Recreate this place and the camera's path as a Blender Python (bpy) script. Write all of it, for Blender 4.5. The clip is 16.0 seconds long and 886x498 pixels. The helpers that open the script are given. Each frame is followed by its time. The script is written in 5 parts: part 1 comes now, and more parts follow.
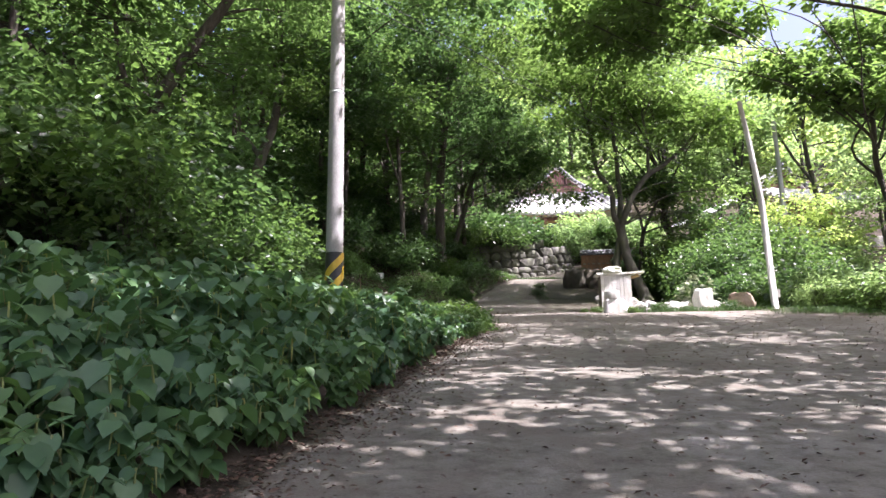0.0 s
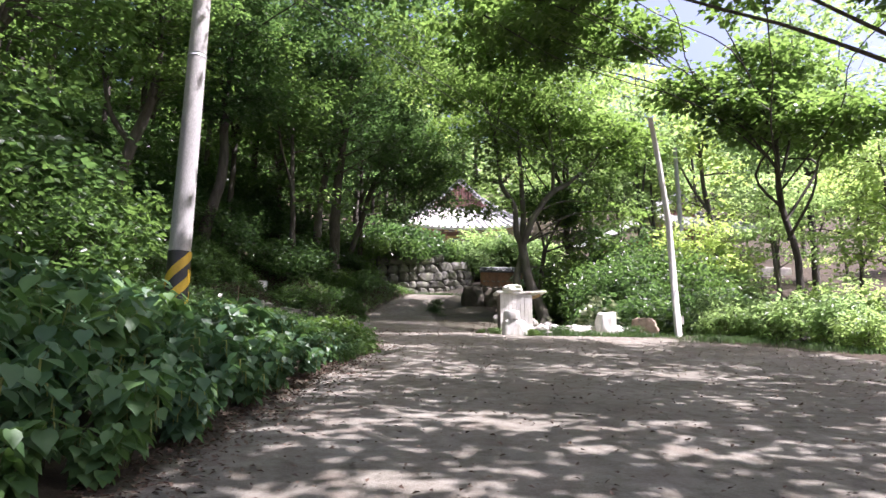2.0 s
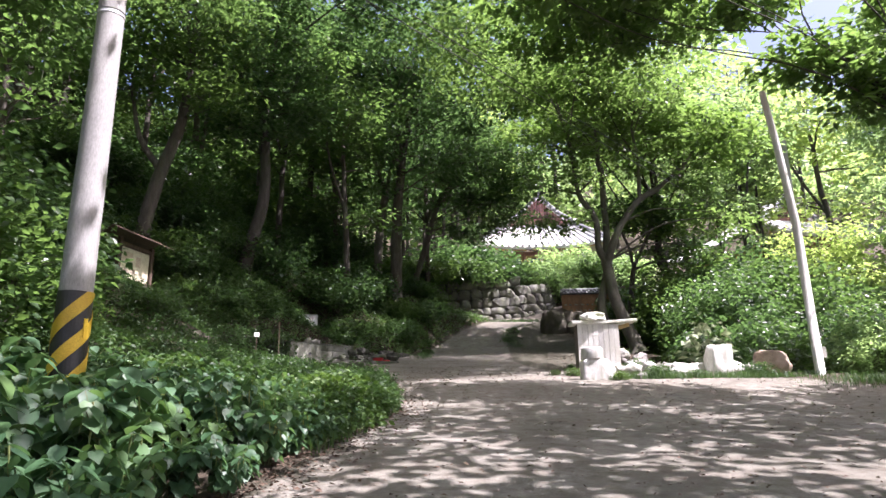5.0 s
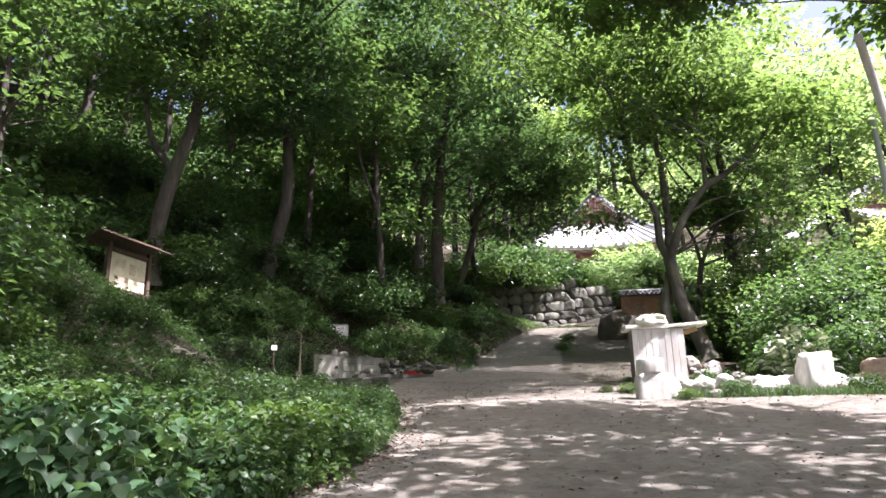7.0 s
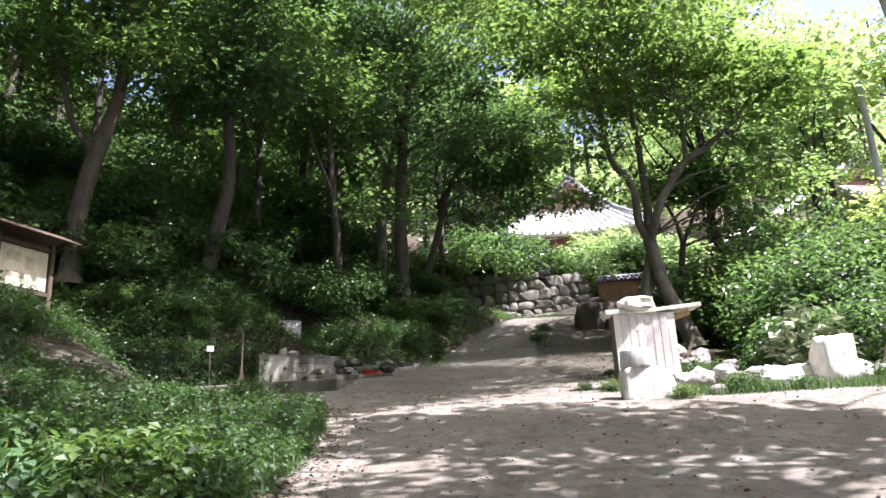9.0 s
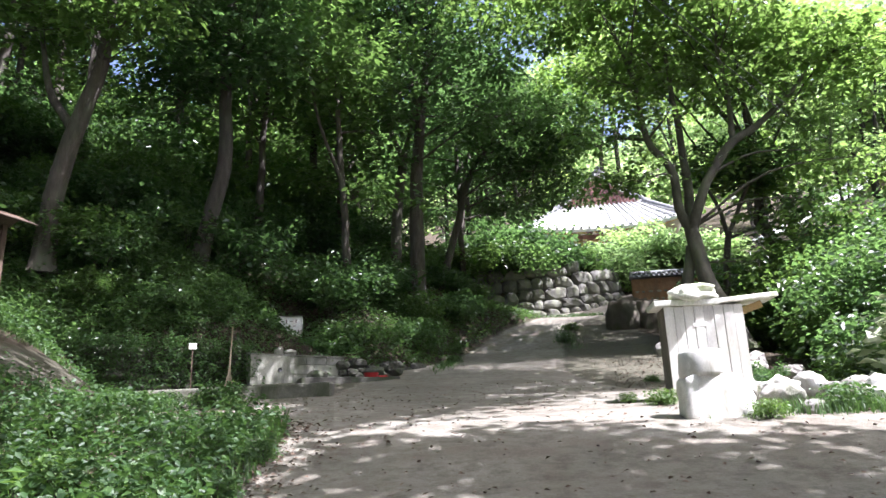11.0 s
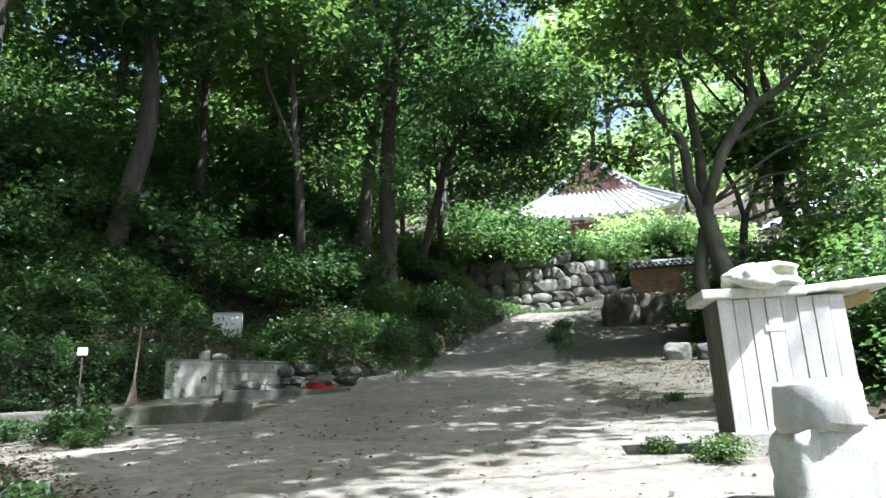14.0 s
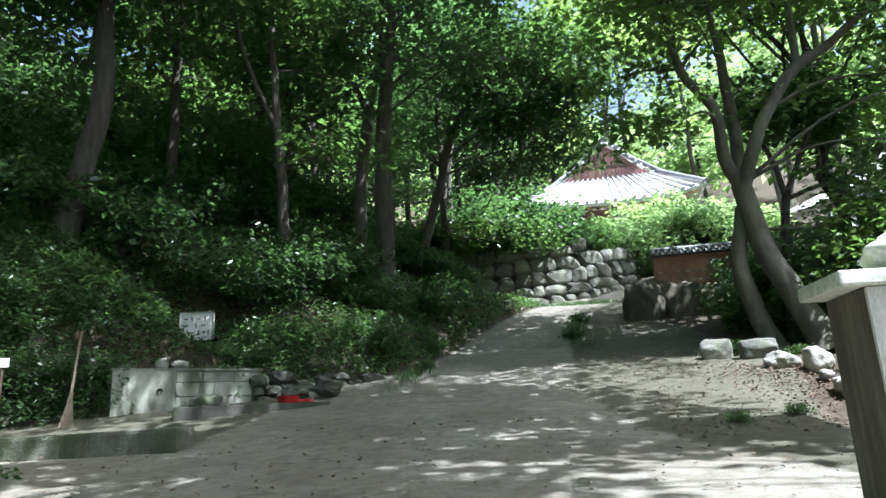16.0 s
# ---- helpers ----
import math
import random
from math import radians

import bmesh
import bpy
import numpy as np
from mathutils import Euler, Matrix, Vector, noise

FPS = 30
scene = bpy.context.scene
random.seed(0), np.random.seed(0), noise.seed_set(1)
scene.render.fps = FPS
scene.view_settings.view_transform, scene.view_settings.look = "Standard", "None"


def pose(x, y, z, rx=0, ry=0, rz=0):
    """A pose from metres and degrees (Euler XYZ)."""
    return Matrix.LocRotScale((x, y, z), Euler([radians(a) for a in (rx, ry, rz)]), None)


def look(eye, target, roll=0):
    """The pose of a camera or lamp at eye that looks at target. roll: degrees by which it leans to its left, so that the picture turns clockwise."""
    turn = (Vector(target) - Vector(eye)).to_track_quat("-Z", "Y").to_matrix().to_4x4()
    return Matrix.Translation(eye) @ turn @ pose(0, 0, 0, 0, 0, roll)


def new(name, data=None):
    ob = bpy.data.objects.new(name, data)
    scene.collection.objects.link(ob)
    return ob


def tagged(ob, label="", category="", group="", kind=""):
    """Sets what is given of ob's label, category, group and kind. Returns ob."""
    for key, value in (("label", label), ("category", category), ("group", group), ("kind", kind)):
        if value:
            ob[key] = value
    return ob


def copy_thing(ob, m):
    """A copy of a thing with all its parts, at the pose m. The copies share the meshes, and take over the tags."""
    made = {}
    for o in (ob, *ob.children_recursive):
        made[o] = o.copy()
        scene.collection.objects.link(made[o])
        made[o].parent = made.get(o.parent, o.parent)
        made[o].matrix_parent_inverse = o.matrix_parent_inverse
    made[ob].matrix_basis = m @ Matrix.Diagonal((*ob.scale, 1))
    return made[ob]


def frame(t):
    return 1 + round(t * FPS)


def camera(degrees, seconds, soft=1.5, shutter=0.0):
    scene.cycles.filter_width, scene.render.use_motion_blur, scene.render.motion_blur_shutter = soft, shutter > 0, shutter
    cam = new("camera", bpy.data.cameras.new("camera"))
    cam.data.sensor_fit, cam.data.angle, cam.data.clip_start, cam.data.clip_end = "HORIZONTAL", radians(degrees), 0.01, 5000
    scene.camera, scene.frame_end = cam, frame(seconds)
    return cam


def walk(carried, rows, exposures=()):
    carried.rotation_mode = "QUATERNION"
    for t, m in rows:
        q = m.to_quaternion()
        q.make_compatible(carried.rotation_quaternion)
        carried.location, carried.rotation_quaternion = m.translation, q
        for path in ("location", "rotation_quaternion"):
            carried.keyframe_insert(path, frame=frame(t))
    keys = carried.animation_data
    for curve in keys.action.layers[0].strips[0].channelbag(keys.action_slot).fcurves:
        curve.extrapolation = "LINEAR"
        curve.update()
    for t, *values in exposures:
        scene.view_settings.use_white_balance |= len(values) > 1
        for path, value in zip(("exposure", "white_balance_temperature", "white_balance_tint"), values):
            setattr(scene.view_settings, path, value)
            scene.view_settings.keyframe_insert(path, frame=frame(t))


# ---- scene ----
cam = camera(65.5, 16.0, soft=1.5)
PATH = [
    (0, (0.102, -0.052, 1.322), (0.09, 1.905, 1.731), -1.0),
    (0.5, (0.301, 0.471, 1.334), (0.443, 2.423, 1.748), -1.0),
    (1, (0.367, 1.083, 1.467), (0.495, 3.045, 1.833), -0.3),
    (1.5, (0.382, 1.679, 1.664), (0.54, 3.624, 2.101), -0.3),
    (2, (0.57, 2.26, 1.699), (0.84, 4.191, 2.145), 0.1),
    (2.5, (0.652, 2.855, 1.824), (0.871, 4.8, 2.234), -1.1),
    (3, (0.824, 3.583, 2.025), (1.037, 5.526, 2.449), -2.0),
    (3.5, (1.074, 4.252, 2.14), (1.19, 6.213, 2.516), -2.5),
    (4, (1.28, 4.95, 2.227), (1.305, 6.909, 2.63), -2.6),
    (4.2, (1.384, 5.204, 2.313), (1.416, 7.154, 2.758), -0.9),
    (6.3, (2.538, 8.284, 2.923), (2.505, 10.211, 3.457), -1.6),
    (6.5, (2.582, 8.54, 2.913), (2.475, 10.47, 3.428), -1.5),
    (7, (2.742, 9.244, 3.098), (2.585, 11.164, 3.634), -1.0),
    (7.5, (2.877, 9.874, 3.121), (2.768, 11.8, 3.651), -1.2),
    (8, (2.942, 10.485, 3.151), (2.676, 12.413, 3.609), -1.2),
    (8.5, (3.018, 11.093, 3.296), (2.843, 13.009, 3.843), -2.3),
    (9, (3.122, 11.72, 3.408), (3.031, 13.65, 3.926), -3.0),
    (9.2, (3.131, 11.967, 3.406), (2.95, 13.889, 3.929), -2.4),
    (11.3, (3.33, 14.661, 3.702), (3.167, 16.584, 4.228), -2.2),
    (11.5, (3.357, 14.906, 3.716), (3.201, 16.828, 4.249), -2.5),
    (12, (3.37, 15.495, 3.802), (3.137, 17.403, 4.353), -2.6),
    (12.5, (3.465, 16.136, 3.985), (3.353, 18.062, 4.515), -2.1),
    (13, (3.521, 16.73, 4.082), (3.423, 18.667, 4.572), -1.7),
    (13.5, (3.542, 17.291, 4.129), (3.298, 19.224, 4.581), -1.7),
    (14, (3.563, 17.96, 4.3), (3.425, 19.889, 4.808), -2.4),
    (14.5, (3.65, 18.601, 4.41), (3.566, 20.532, 4.922), -2.9),
    (15, (3.616, 19.265, 4.47), (3.462, 21.19, 4.99), -3.2),
    (15.5, (3.613, 19.877, 4.59), (3.446, 21.799, 5.115), -2.3),
    (16, (3.672, 20.414, 4.736), (3.5, 22.345, 5.229), -3.1),
]
walk(cam, [(t, look(eye, target, roll)) for t, eye, target, roll in PATH],
     ((0, 1.95, 5850, 32), (3, 1.7, 5850, 32), (7, 1.95, 5850, 32), (9, 2.05, 5800, 31), (12.5, 2.15, 5450, 19), (16, 2.05, 5250, 12)))

# ---------------------------------------------------------------- light
SUN_AZ = Vector((0.90, -0.34))      # horizontal heading towards the sun
SUN_EL = 60.0
world = bpy.data.worlds.new("sky")
scene.world = world
world.use_nodes = True
wn = world.node_tree
wn.nodes.clear()
sky = wn.nodes.new("ShaderNodeTexSky")
sky.sky_type = "NISHITA"
sky.sun_disc = False
sky.sun_elevation = radians(SUN_EL)
sky.sun_rotation = math.atan2(SUN_AZ.x, SUN_AZ.y)
sky.dust_density = 7.0
back = wn.nodes.new("ShaderNodeBackground")
back.inputs[1].default_value = 0.095
wout = wn.nodes.new("ShaderNodeOutputWorld")
wn.links.new(sky.outputs[0], back.inputs[0])
wn.links.new(back.outputs[0], wout.inputs[0])

sun = new("sun", bpy.data.lights.new("sun", "SUN"))
sun.data.energy = 5.0
sun.data.angle = radians(0.53)
sun.data.color = (1.0, 0.95, 0.86)
hz = SUN_AZ.normalized() * math.cos(radians(SUN_EL))
sun.matrix_world = look((hz.x * 60, hz.y * 60, math.sin(radians(SUN_EL)) * 60), (0, 0, 0))

# ---------------------------------------------------------------- materials


def mat_base(name):
    m = bpy.data.materials.new(name)
    m.use_nodes = True
    nt = m.node_tree
    nt.nodes.clear()
    out = nt.nodes.new("ShaderNodeOutputMaterial")
    b = nt.nodes.new("ShaderNodeBsdfPrincipled")
    nt.links.new(b.outputs[0], out.inputs[0])
    return m, nt, b, out


def ramp(nt, src, stops):
    r = nt.nodes.new("ShaderNodeValToRGB")
    els = r.color_ramp.elements
    while len(els) < len(stops):
        els.new(0.5)
    for e, (p, c) in zip(els, stops):
        e.position, e.color = p, (*c, 1)
    nt.links.new(src, r.inputs[0])
    return r.outputs[0]


def noise_tex(nt, scale, detail=5.0, rough=0.6, stretch=None):
    co = nt.nodes.new("ShaderNodeTexCoord")
    src = co.outputs["Object"]
    if stretch:
        mp = nt.nodes.new("ShaderNodeMapping")
        mp.inputs["Scale"].default_value = stretch
        nt.links.new(src, mp.inputs[0])
        src = mp.outputs[0]
    n = nt.nodes.new("ShaderNodeTexNoise")
    n.inputs["Scale"].default_value = scale
    n.inputs["Detail"].default_value = detail
    n.inputs["Roughness"].default_value = rough
    nt.links.new(src, n.inputs["Vector"])
    return n.outputs["Fac"]


def mixc(nt, fac, a, b, mode="MIX"):
    n = nt.nodes.new("ShaderNodeMix")
    n.data_type = "RGBA"
    n.blend_type = mode
    for sock, v in ((n.inputs[0], fac), (n.inputs[6], a), (n.inputs[7], b)):
        if isinstance(v, (int, float)):
            sock.default_value = v
        elif isinstance(v, tuple):
            sock.default_value = (*v, 1)
        else:
            nt.links.new(v, sock)
    return n.outputs[2]


def bump(nt, b, height, strength=0.4, dist=0.02):
    n = nt.nodes.new("ShaderNodeBump")
    n.inputs["Strength"].default_value = strength
    n.inputs["Distance"].default_value = dist
    nt.links.new(height, n.inputs["Height"])
    nt.links.new(n.outputs[0], b.inputs["Normal"])


def worn(name, dark, mid, light, scale=3.0, fine=40.0, rough=0.85, metal=0.0, stain=None, stretch=None, bumps=0.4, dist=0.01, vary=0.25):
    """A two-scale worn surface: broad patches, fine grain, optional stains, and a shift of tone from piece to piece."""
    m, nt, b, out = mat_base(name)
    broad = noise_tex(nt, scale, 6, 0.65, stretch)
    grain = noise_tex(nt, fine, 4, 0.7, stretch)
    col = ramp(nt, broad, [(0.3, dark), (0.5, mid), (0.72, light)])
    g = ramp(nt, grain, [(0.3, (0.62, 0.62, 0.62)), (0.7, (1.12, 1.12, 1.12))])
    col = mixc(nt, 0.8, col, g, "MULTIPLY")
    if stain:
        s = noise_tex(nt, scale * 0.6, 8, 0.7, (1, 1, 0.35))
        f = ramp(nt, s, [(0.5, (0, 0, 0)), (0.66, (1, 1, 1))])
        col = mixc(nt, f, col, stain)
    if vary:
        oi = nt.nodes.new("ShaderNodeObjectInfo")
        lo, hi = 1 - vary, 1 + vary
        v = ramp(nt, oi.outputs["Random"], [(0.0, (lo, lo, lo)), (1.0, (hi, hi, hi * 0.97))])
        col = mixc(nt, 1.0, col, v, "MULTIPLY")
    nt.links.new(col, b.inputs["Base Color"])
    b.inputs["Roughness"].default_value = rough
    b.inputs["Metallic"].default_value = metal
    bump(nt, b, grain, bumps, dist)
    return m


def leafy(name, dark, mid, light, glow, thin=0.4, rough=0.34):
    """Leaves: tone varies by leaf and by plant, and light shines through the blade."""
    m, nt, b, out = mat_base(name)
    geo = nt.nodes.new("ShaderNodeNewGeometry")
    oi = nt.nodes.new("ShaderNodeObjectInfo")
    col = ramp(nt, geo.outputs["Random Per Island"], [(0.0, dark), (0.55, mid), (1.0, light)])
    tint = ramp(nt, oi.outputs["Random"], [(0.0, (0.75, 0.8, 0.8)), (0.5, (1.0, 1.0, 0.95)), (1.0, (1.25, 1.15, 0.8))])
    col = mixc(nt, 1.0, col, tint, "MULTIPLY")
    blotch = ramp(nt, noise_tex(nt, 9.0, 3), [(0.35, (0.75, 0.8, 0.75)), (0.7, (1.15, 1.12, 1.05))])
    col = mixc(nt, 0.7, col, blotch, "MULTIPLY")
    nt.links.new(col, b.inputs["Base Color"])
    b.inputs["Roughness"].default_value = rough
    tr = nt.nodes.new("ShaderNodeBsdfTranslucent")
    tcol = mixc(nt, 1.0, glow, tint, "MULTIPLY")
    nt.links.new(tcol, tr.inputs[0])
    mx = nt.nodes.new("ShaderNodeMixShader")
    mx.inputs[0].default_value = thin
    nt.links.new(b.outputs[0], mx.inputs[1])
    nt.links.new(tr.outputs[0], mx.inputs[2])
    nt.links.new(mx.outputs[0], out.inputs[0])
    return m


M_LEAF = leafy("tree_leaf", (0.028, 0.060, 0.019), (0.048, 0.098, 0.028), (0.075, 0.128, 0.042), (0.18, 0.32, 0.085), 0.45)
M_MAPLE = leafy("maple_leaf", (0.030, 0.070, 0.018), (0.050, 0.105, 0.026), (0.080, 0.140, 0.040), (0.20, 0.34, 0.09), 0.46)
# darker copy of the tree leaf: deep shade is put into its colour
M_LEAF_SHADED = leafy("shaded_leaf", (0.020, 0.044, 0.016), (0.034, 0.070, 0.026), (0.058, 0.100, 0.038), (0.145, 0.27, 0.07), 0.42)
# brighter, thinner copy of the tree leaf: sunlight is put into its colour
M_LEAF_SUNLIT = leafy("sunlit_leaf", (0.058, 0.115, 0.034), (0.095, 0.168, 0.048), (0.145, 0.215, 0.072), (0.40, 0.57, 0.20), 0.54)
M_BROAD = leafy("broad_leaf", (0.042, 0.098, 0.046), (0.062, 0.135, 0.060), (0.094, 0.178, 0.080), (0.14, 0.28, 0.08), 0.28, 0.5)
M_SPIKE = leafy("flower_spike", (0.20, 0.24, 0.08), (0.27, 0.30, 0.11), (0.33, 0.34, 0.15), (0.30, 0.34, 0.12), 0.3, 0.7)
M_GRASS = leafy("grass_blade", (0.023, 0.056, 0.016), (0.042, 0.094, 0.023), (0.072, 0.130, 0.034), (0.12, 0.23, 0.045), 0.33, 0.55)
M_PALE = leafy("pale_leaf", (0.30, 0.34, 0.20), (0.38, 0.42, 0.27), (0.45, 0.48, 0.33), (0.4, 0.46, 0.25), 0.4, 0.5)
M_LITTER = worn("dry_leaf", (0.06, 0.036, 0.022), (0.11, 0.068, 0.042), (0.18, 0.12, 0.08), 6, 60)
M_STEM = worn("green_stem", (0.10, 0.12, 0.04), (0.14, 0.15, 0.06), (0.18, 0.17, 0.08), 5, 40)
M_BARK = worn("grey_brown_bark", (0.038, 0.031, 0.024), (0.072, 0.060, 0.047), (0.12, 0.105, 0.086), 2.5, 16, 0.9, stretch=(3, 3, 0.6), bumps=0.9, dist=0.03, stain=(0.075, 0.085, 0.05))
M_BARK_SMOOTH = worn("mossy_grey_bark", (0.065, 0.058, 0.045), (0.115, 0.105, 0.08), (0.19, 0.175, 0.135), 1.6, 22, 0.9, stretch=(2, 2, 0.7), bumps=0.6, dist=0.02, stain=(0.11, 0.125, 0.065))
M_CONC = worn("pole_concrete", (0.21, 0.207, 0.20), (0.27, 0.266, 0.255), (0.34, 0.335, 0.32), 1.3, 55, 0.85, stretch=(1, 1, 0.3), bumps=0.25, stain=(0.24, 0.235, 0.21))
M_CONC_OLD = worn("old_concrete", (0.24, 0.23, 0.20), (0.36, 0.35, 0.31), (0.47, 0.46, 0.42), 1.8, 45, 0.9, bumps=0.5, stain=(0.15, 0.15, 0.11))
M_YELLOW = worn("yellow_sheet", (0.55, 0.36, 0.02), (0.66, 0.44, 0.025), (0.72, 0.50, 0.04), 4, 60, 0.5, bumps=0.1)
M_BLACK = worn("black_sheet", (0.014, 0.014, 0.014), (0.022, 0.022, 0.021), (0.035, 0.034, 0.032), 4, 60, 0.5, bumps=0.1)
M_WHITE = worn("weathered_white_paint", (0.50, 0.49, 0.44), (0.62, 0.61, 0.565), (0.70, 0.69, 0.65), 2.2, 60, 0.6, stretch=(3, 3, 0.5), bumps=0.2, stain=(0.40, 0.385, 0.31), vary=0.08)
M_LICHEN = worn("lichened_slab", (0.50, 0.50, 0.42), (0.66, 0.66, 0.58), (0.76, 0.75, 0.69), 5, 40, 0.85, stain=(0.36, 0.42, 0.22), vary=0.08)
M_GRANITE = worn("pale_granite", (0.54, 0.525, 0.485), (0.68, 0.665, 0.62), (0.78, 0.765, 0.72), 3, 90, 0.85, stain=(0.34, 0.33, 0.27), bumps=0.3)
M_ROCK = worn("field_stone", (0.20, 0.19, 0.17), (0.33, 0.31, 0.28), (0.46, 0.44, 0.40), 2.2, 30, 0.9, stain=(0.17, 0.18, 0.12), bumps=0.8, dist=0.02, vary=0.3)
M_TANK = worn("damp_spring_concrete", (0.16, 0.16, 0.125), (0.26, 0.26, 0.215), (0.35, 0.35, 0.30), 1.8, 45, 0.9, bumps=0.5, stain=(0.07, 0.075, 0.05))
M_WALLSTONE = worn("grey_wall_stone", (0.075, 0.072, 0.065), (0.135, 0.13, 0.12), (0.23, 0.225, 0.21), 1.6, 18, 0.9, stain=(0.13, 0.14, 0.09), bumps=0.8, dist=0.03, vary=0.3)
M_KERB = worn("mossy_kerb_concrete", (0.075, 0.075, 0.055), (0.14, 0.14, 0.11), (0.23, 0.225, 0.19), 2.2, 28, 0.92, stain=(0.06, 0.075, 0.035), bumps=0.8, dist=0.02)
M_MOSSROCK = worn("mossy_dark_stone", (0.04, 0.039, 0.03), (0.07, 0.067, 0.055), (0.12, 0.115, 0.10), 2.5, 30, 0.95, stain=(0.05, 0.065, 0.03), bumps=0.8, dist=0.02, vary=0.3)
M_EARTHROCK = worn("earthy_brown_boulder", (0.06, 0.05, 0.036), (0.105, 0.088, 0.065), (0.16, 0.14, 0.108), 1.6, 22, 0.95, stain=(0.05, 0.055, 0.03), bumps=0.9, dist=0.03, vary=0.15)
M_RED_ROCK = worn("reddish_boulder", (0.26, 0.18, 0.13), (0.40, 0.30, 0.22), (0.52, 0.42, 0.33), 2.5, 30, 0.9, bumps=0.8, dist=0.02)
M_DARKWOOD = worn("dark_wood", (0.045, 0.028, 0.018), (0.075, 0.048, 0.032), (0.12, 0.08, 0.055), 3, 40, 0.75, stretch=(6, 6, 0.6), bumps=0.5)
# dark timber tone with the shade of the cabinet's side put in
M_SHADED_SIDE = worn("shaded_side_timber", (0.07, 0.06, 0.048), (0.12, 0.105, 0.085), (0.18, 0.16, 0.13), 2.5, 40, 0.9, stretch=(6, 6, 0.6), bumps=0.5, stain=(0.06, 0.055, 0.04))
M_PAPER = worn("faded_notice_sheet", (0.46, 0.44, 0.30), (0.58, 0.56, 0.40), (0.66, 0.64, 0.48), 3, 30, 0.7, stain=(0.36, 0.30, 0.22), bumps=0.1)
M_SIGN = worn("sign_white", (0.60, 0.59, 0.55), (0.72, 0.71, 0.68), (0.78, 0.77, 0.75), 5, 50, 0.55, stain=(0.42, 0.33, 0.24), bumps=0.1)
M_INK = worn("sign_ink", (0.10, 0.07, 0.07), (0.16, 0.10, 0.10), (0.22, 0.14, 0.13), 5, 40, 0.7)
M_CLAY = worn("red_clay_wall", (0.26, 0.13, 0.075), (0.36, 0.20, 0.12), (0.44, 0.27, 0.17), 2.5, 35, 0.95, bumps=0.6, stain=(0.20, 0.13, 0.09))
M_TILE = worn("grey_roof_tile", (0.10, 0.105, 0.11), (0.16, 0.165, 0.17), (0.23, 0.235, 0.24), 2.5, 30, 0.75, bumps=0.3)
# pale copy of the grey tile, with full sun put into the colour
M_TILE_SUNLIT = worn("sunlit_roof_tile", (0.46, 0.455, 0.45), (0.58, 0.575, 0.565), (0.68, 0.675, 0.66), 2.5, 30, 0.7, bumps=0.3)
M_REDWOOD = worn("faded_red_boards", (0.24, 0.11, 0.10), (0.33, 0.16, 0.145), (0.42, 0.22, 0.20), 3, 35, 0.7, stretch=(5, 5, 0.6), bumps=0.3)
M_OCHRE = worn("ochre_plaster", (0.50, 0.34, 0.14), (0.60, 0.43, 0.19), (0.68, 0.50, 0.24), 2, 40, 0.9, bumps=0.3)
# blue of the shadow below the hall eaves, given as a surface colour
M_EAVE_SHADE = worn("dark_blue_eave_shade", (0.05, 0.09, 0.16), (0.08, 0.13, 0.22), (0.10, 0.16, 0.27), 3, 40, 0.7)
M_STEEL = worn("galvanised_steel", (0.45, 0.46, 0.46), (0.55, 0.56, 0.56), (0.62, 0.63, 0.63), 3, 60, 0.45, 0.6, bumps=0.1)
M_CABLE = worn("black_cable", (0.02, 0.02, 0.02), (0.03, 0.03, 0.03), (0.045, 0.045, 0.045), 3, 60, 0.6)
M_REDPLASTIC = worn("red_plastic", (0.50, 0.025, 0.03), (0.62, 0.035, 0.04), (0.70, 0.06, 0.06), 4, 60, 0.35, bumps=0.05)
M_BLACKPLASTIC = worn("black_rubber", (0.012, 0.012, 0.012), (0.02, 0.02, 0.02), (0.03, 0.03, 0.03), 4, 60, 0.5)
M_STRAW = worn("broom_straw", (0.20, 0.15, 0.10), (0.30, 0.24, 0.17), (0.38, 0.32, 0.24), 5, 60, 0.9)
M_WATER, _nt, _b, _o = mat_base("trough_water")
_b.inputs["Base Color"].default_value = (0.02, 0.025, 0.02, 1)
_b.inputs["Roughness"].default_value = 0.08
bump(_nt, _b, noise_tex(_nt, 6), 0.1, 0.01)

# ground: concrete, trodden earth and soil told apart by two masks stored on the sheet
M_GROUND, _nt, _b, _o = mat_base("ground_surface")
_a = _nt.nodes.new("ShaderNodeAttribute"); _a.attribute_name = "paved"
_d = _nt.nodes.new("ShaderNodeAttribute"); _d.attribute_name = "dirt"
_n1 = noise_tex(_nt, 0.55, 8, 0.65)
_n2 = noise_tex(_nt, 5.0, 8, 0.7)
_n3 = noise_tex(_nt, 45.0, 5, 0.7)
_soil = ramp(_nt, _n2, [(0.3, (0.03, 0.024, 0.016)), (0.5, (0.055, 0.044, 0.03)), (0.7, (0.09, 0.072, 0.05))])
_dirt = ramp(_nt, _n2, [(0.25, (0.048, 0.046, 0.031)), (0.5, (0.078, 0.074, 0.052)), (0.75, (0.118, 0.112, 0.083))])
_conc = ramp(_nt, _n1, [(0.3, (0.148, 0.139, 0.110)), (0.5, (0.205, 0.194, 0.158)), (0.7, (0.274, 0.262, 0.222))])
_blot = ramp(_nt, _n2, [(0.34, (0.55, 0.51, 0.47)), (0.56, (1, 1, 1))])
_conc = mixc(_nt, 0.9, _conc, _blot, "MULTIPLY")
_dust = ramp(_nt, noise_tex(_nt, 1.4, 9, 0.72), [(0.50, (0, 0, 0)), (0.64, (0.75, 0.75, 0.75))])
_conc = mixc(_nt, _dust, _conc, (0.17, 0.145, 0.115))


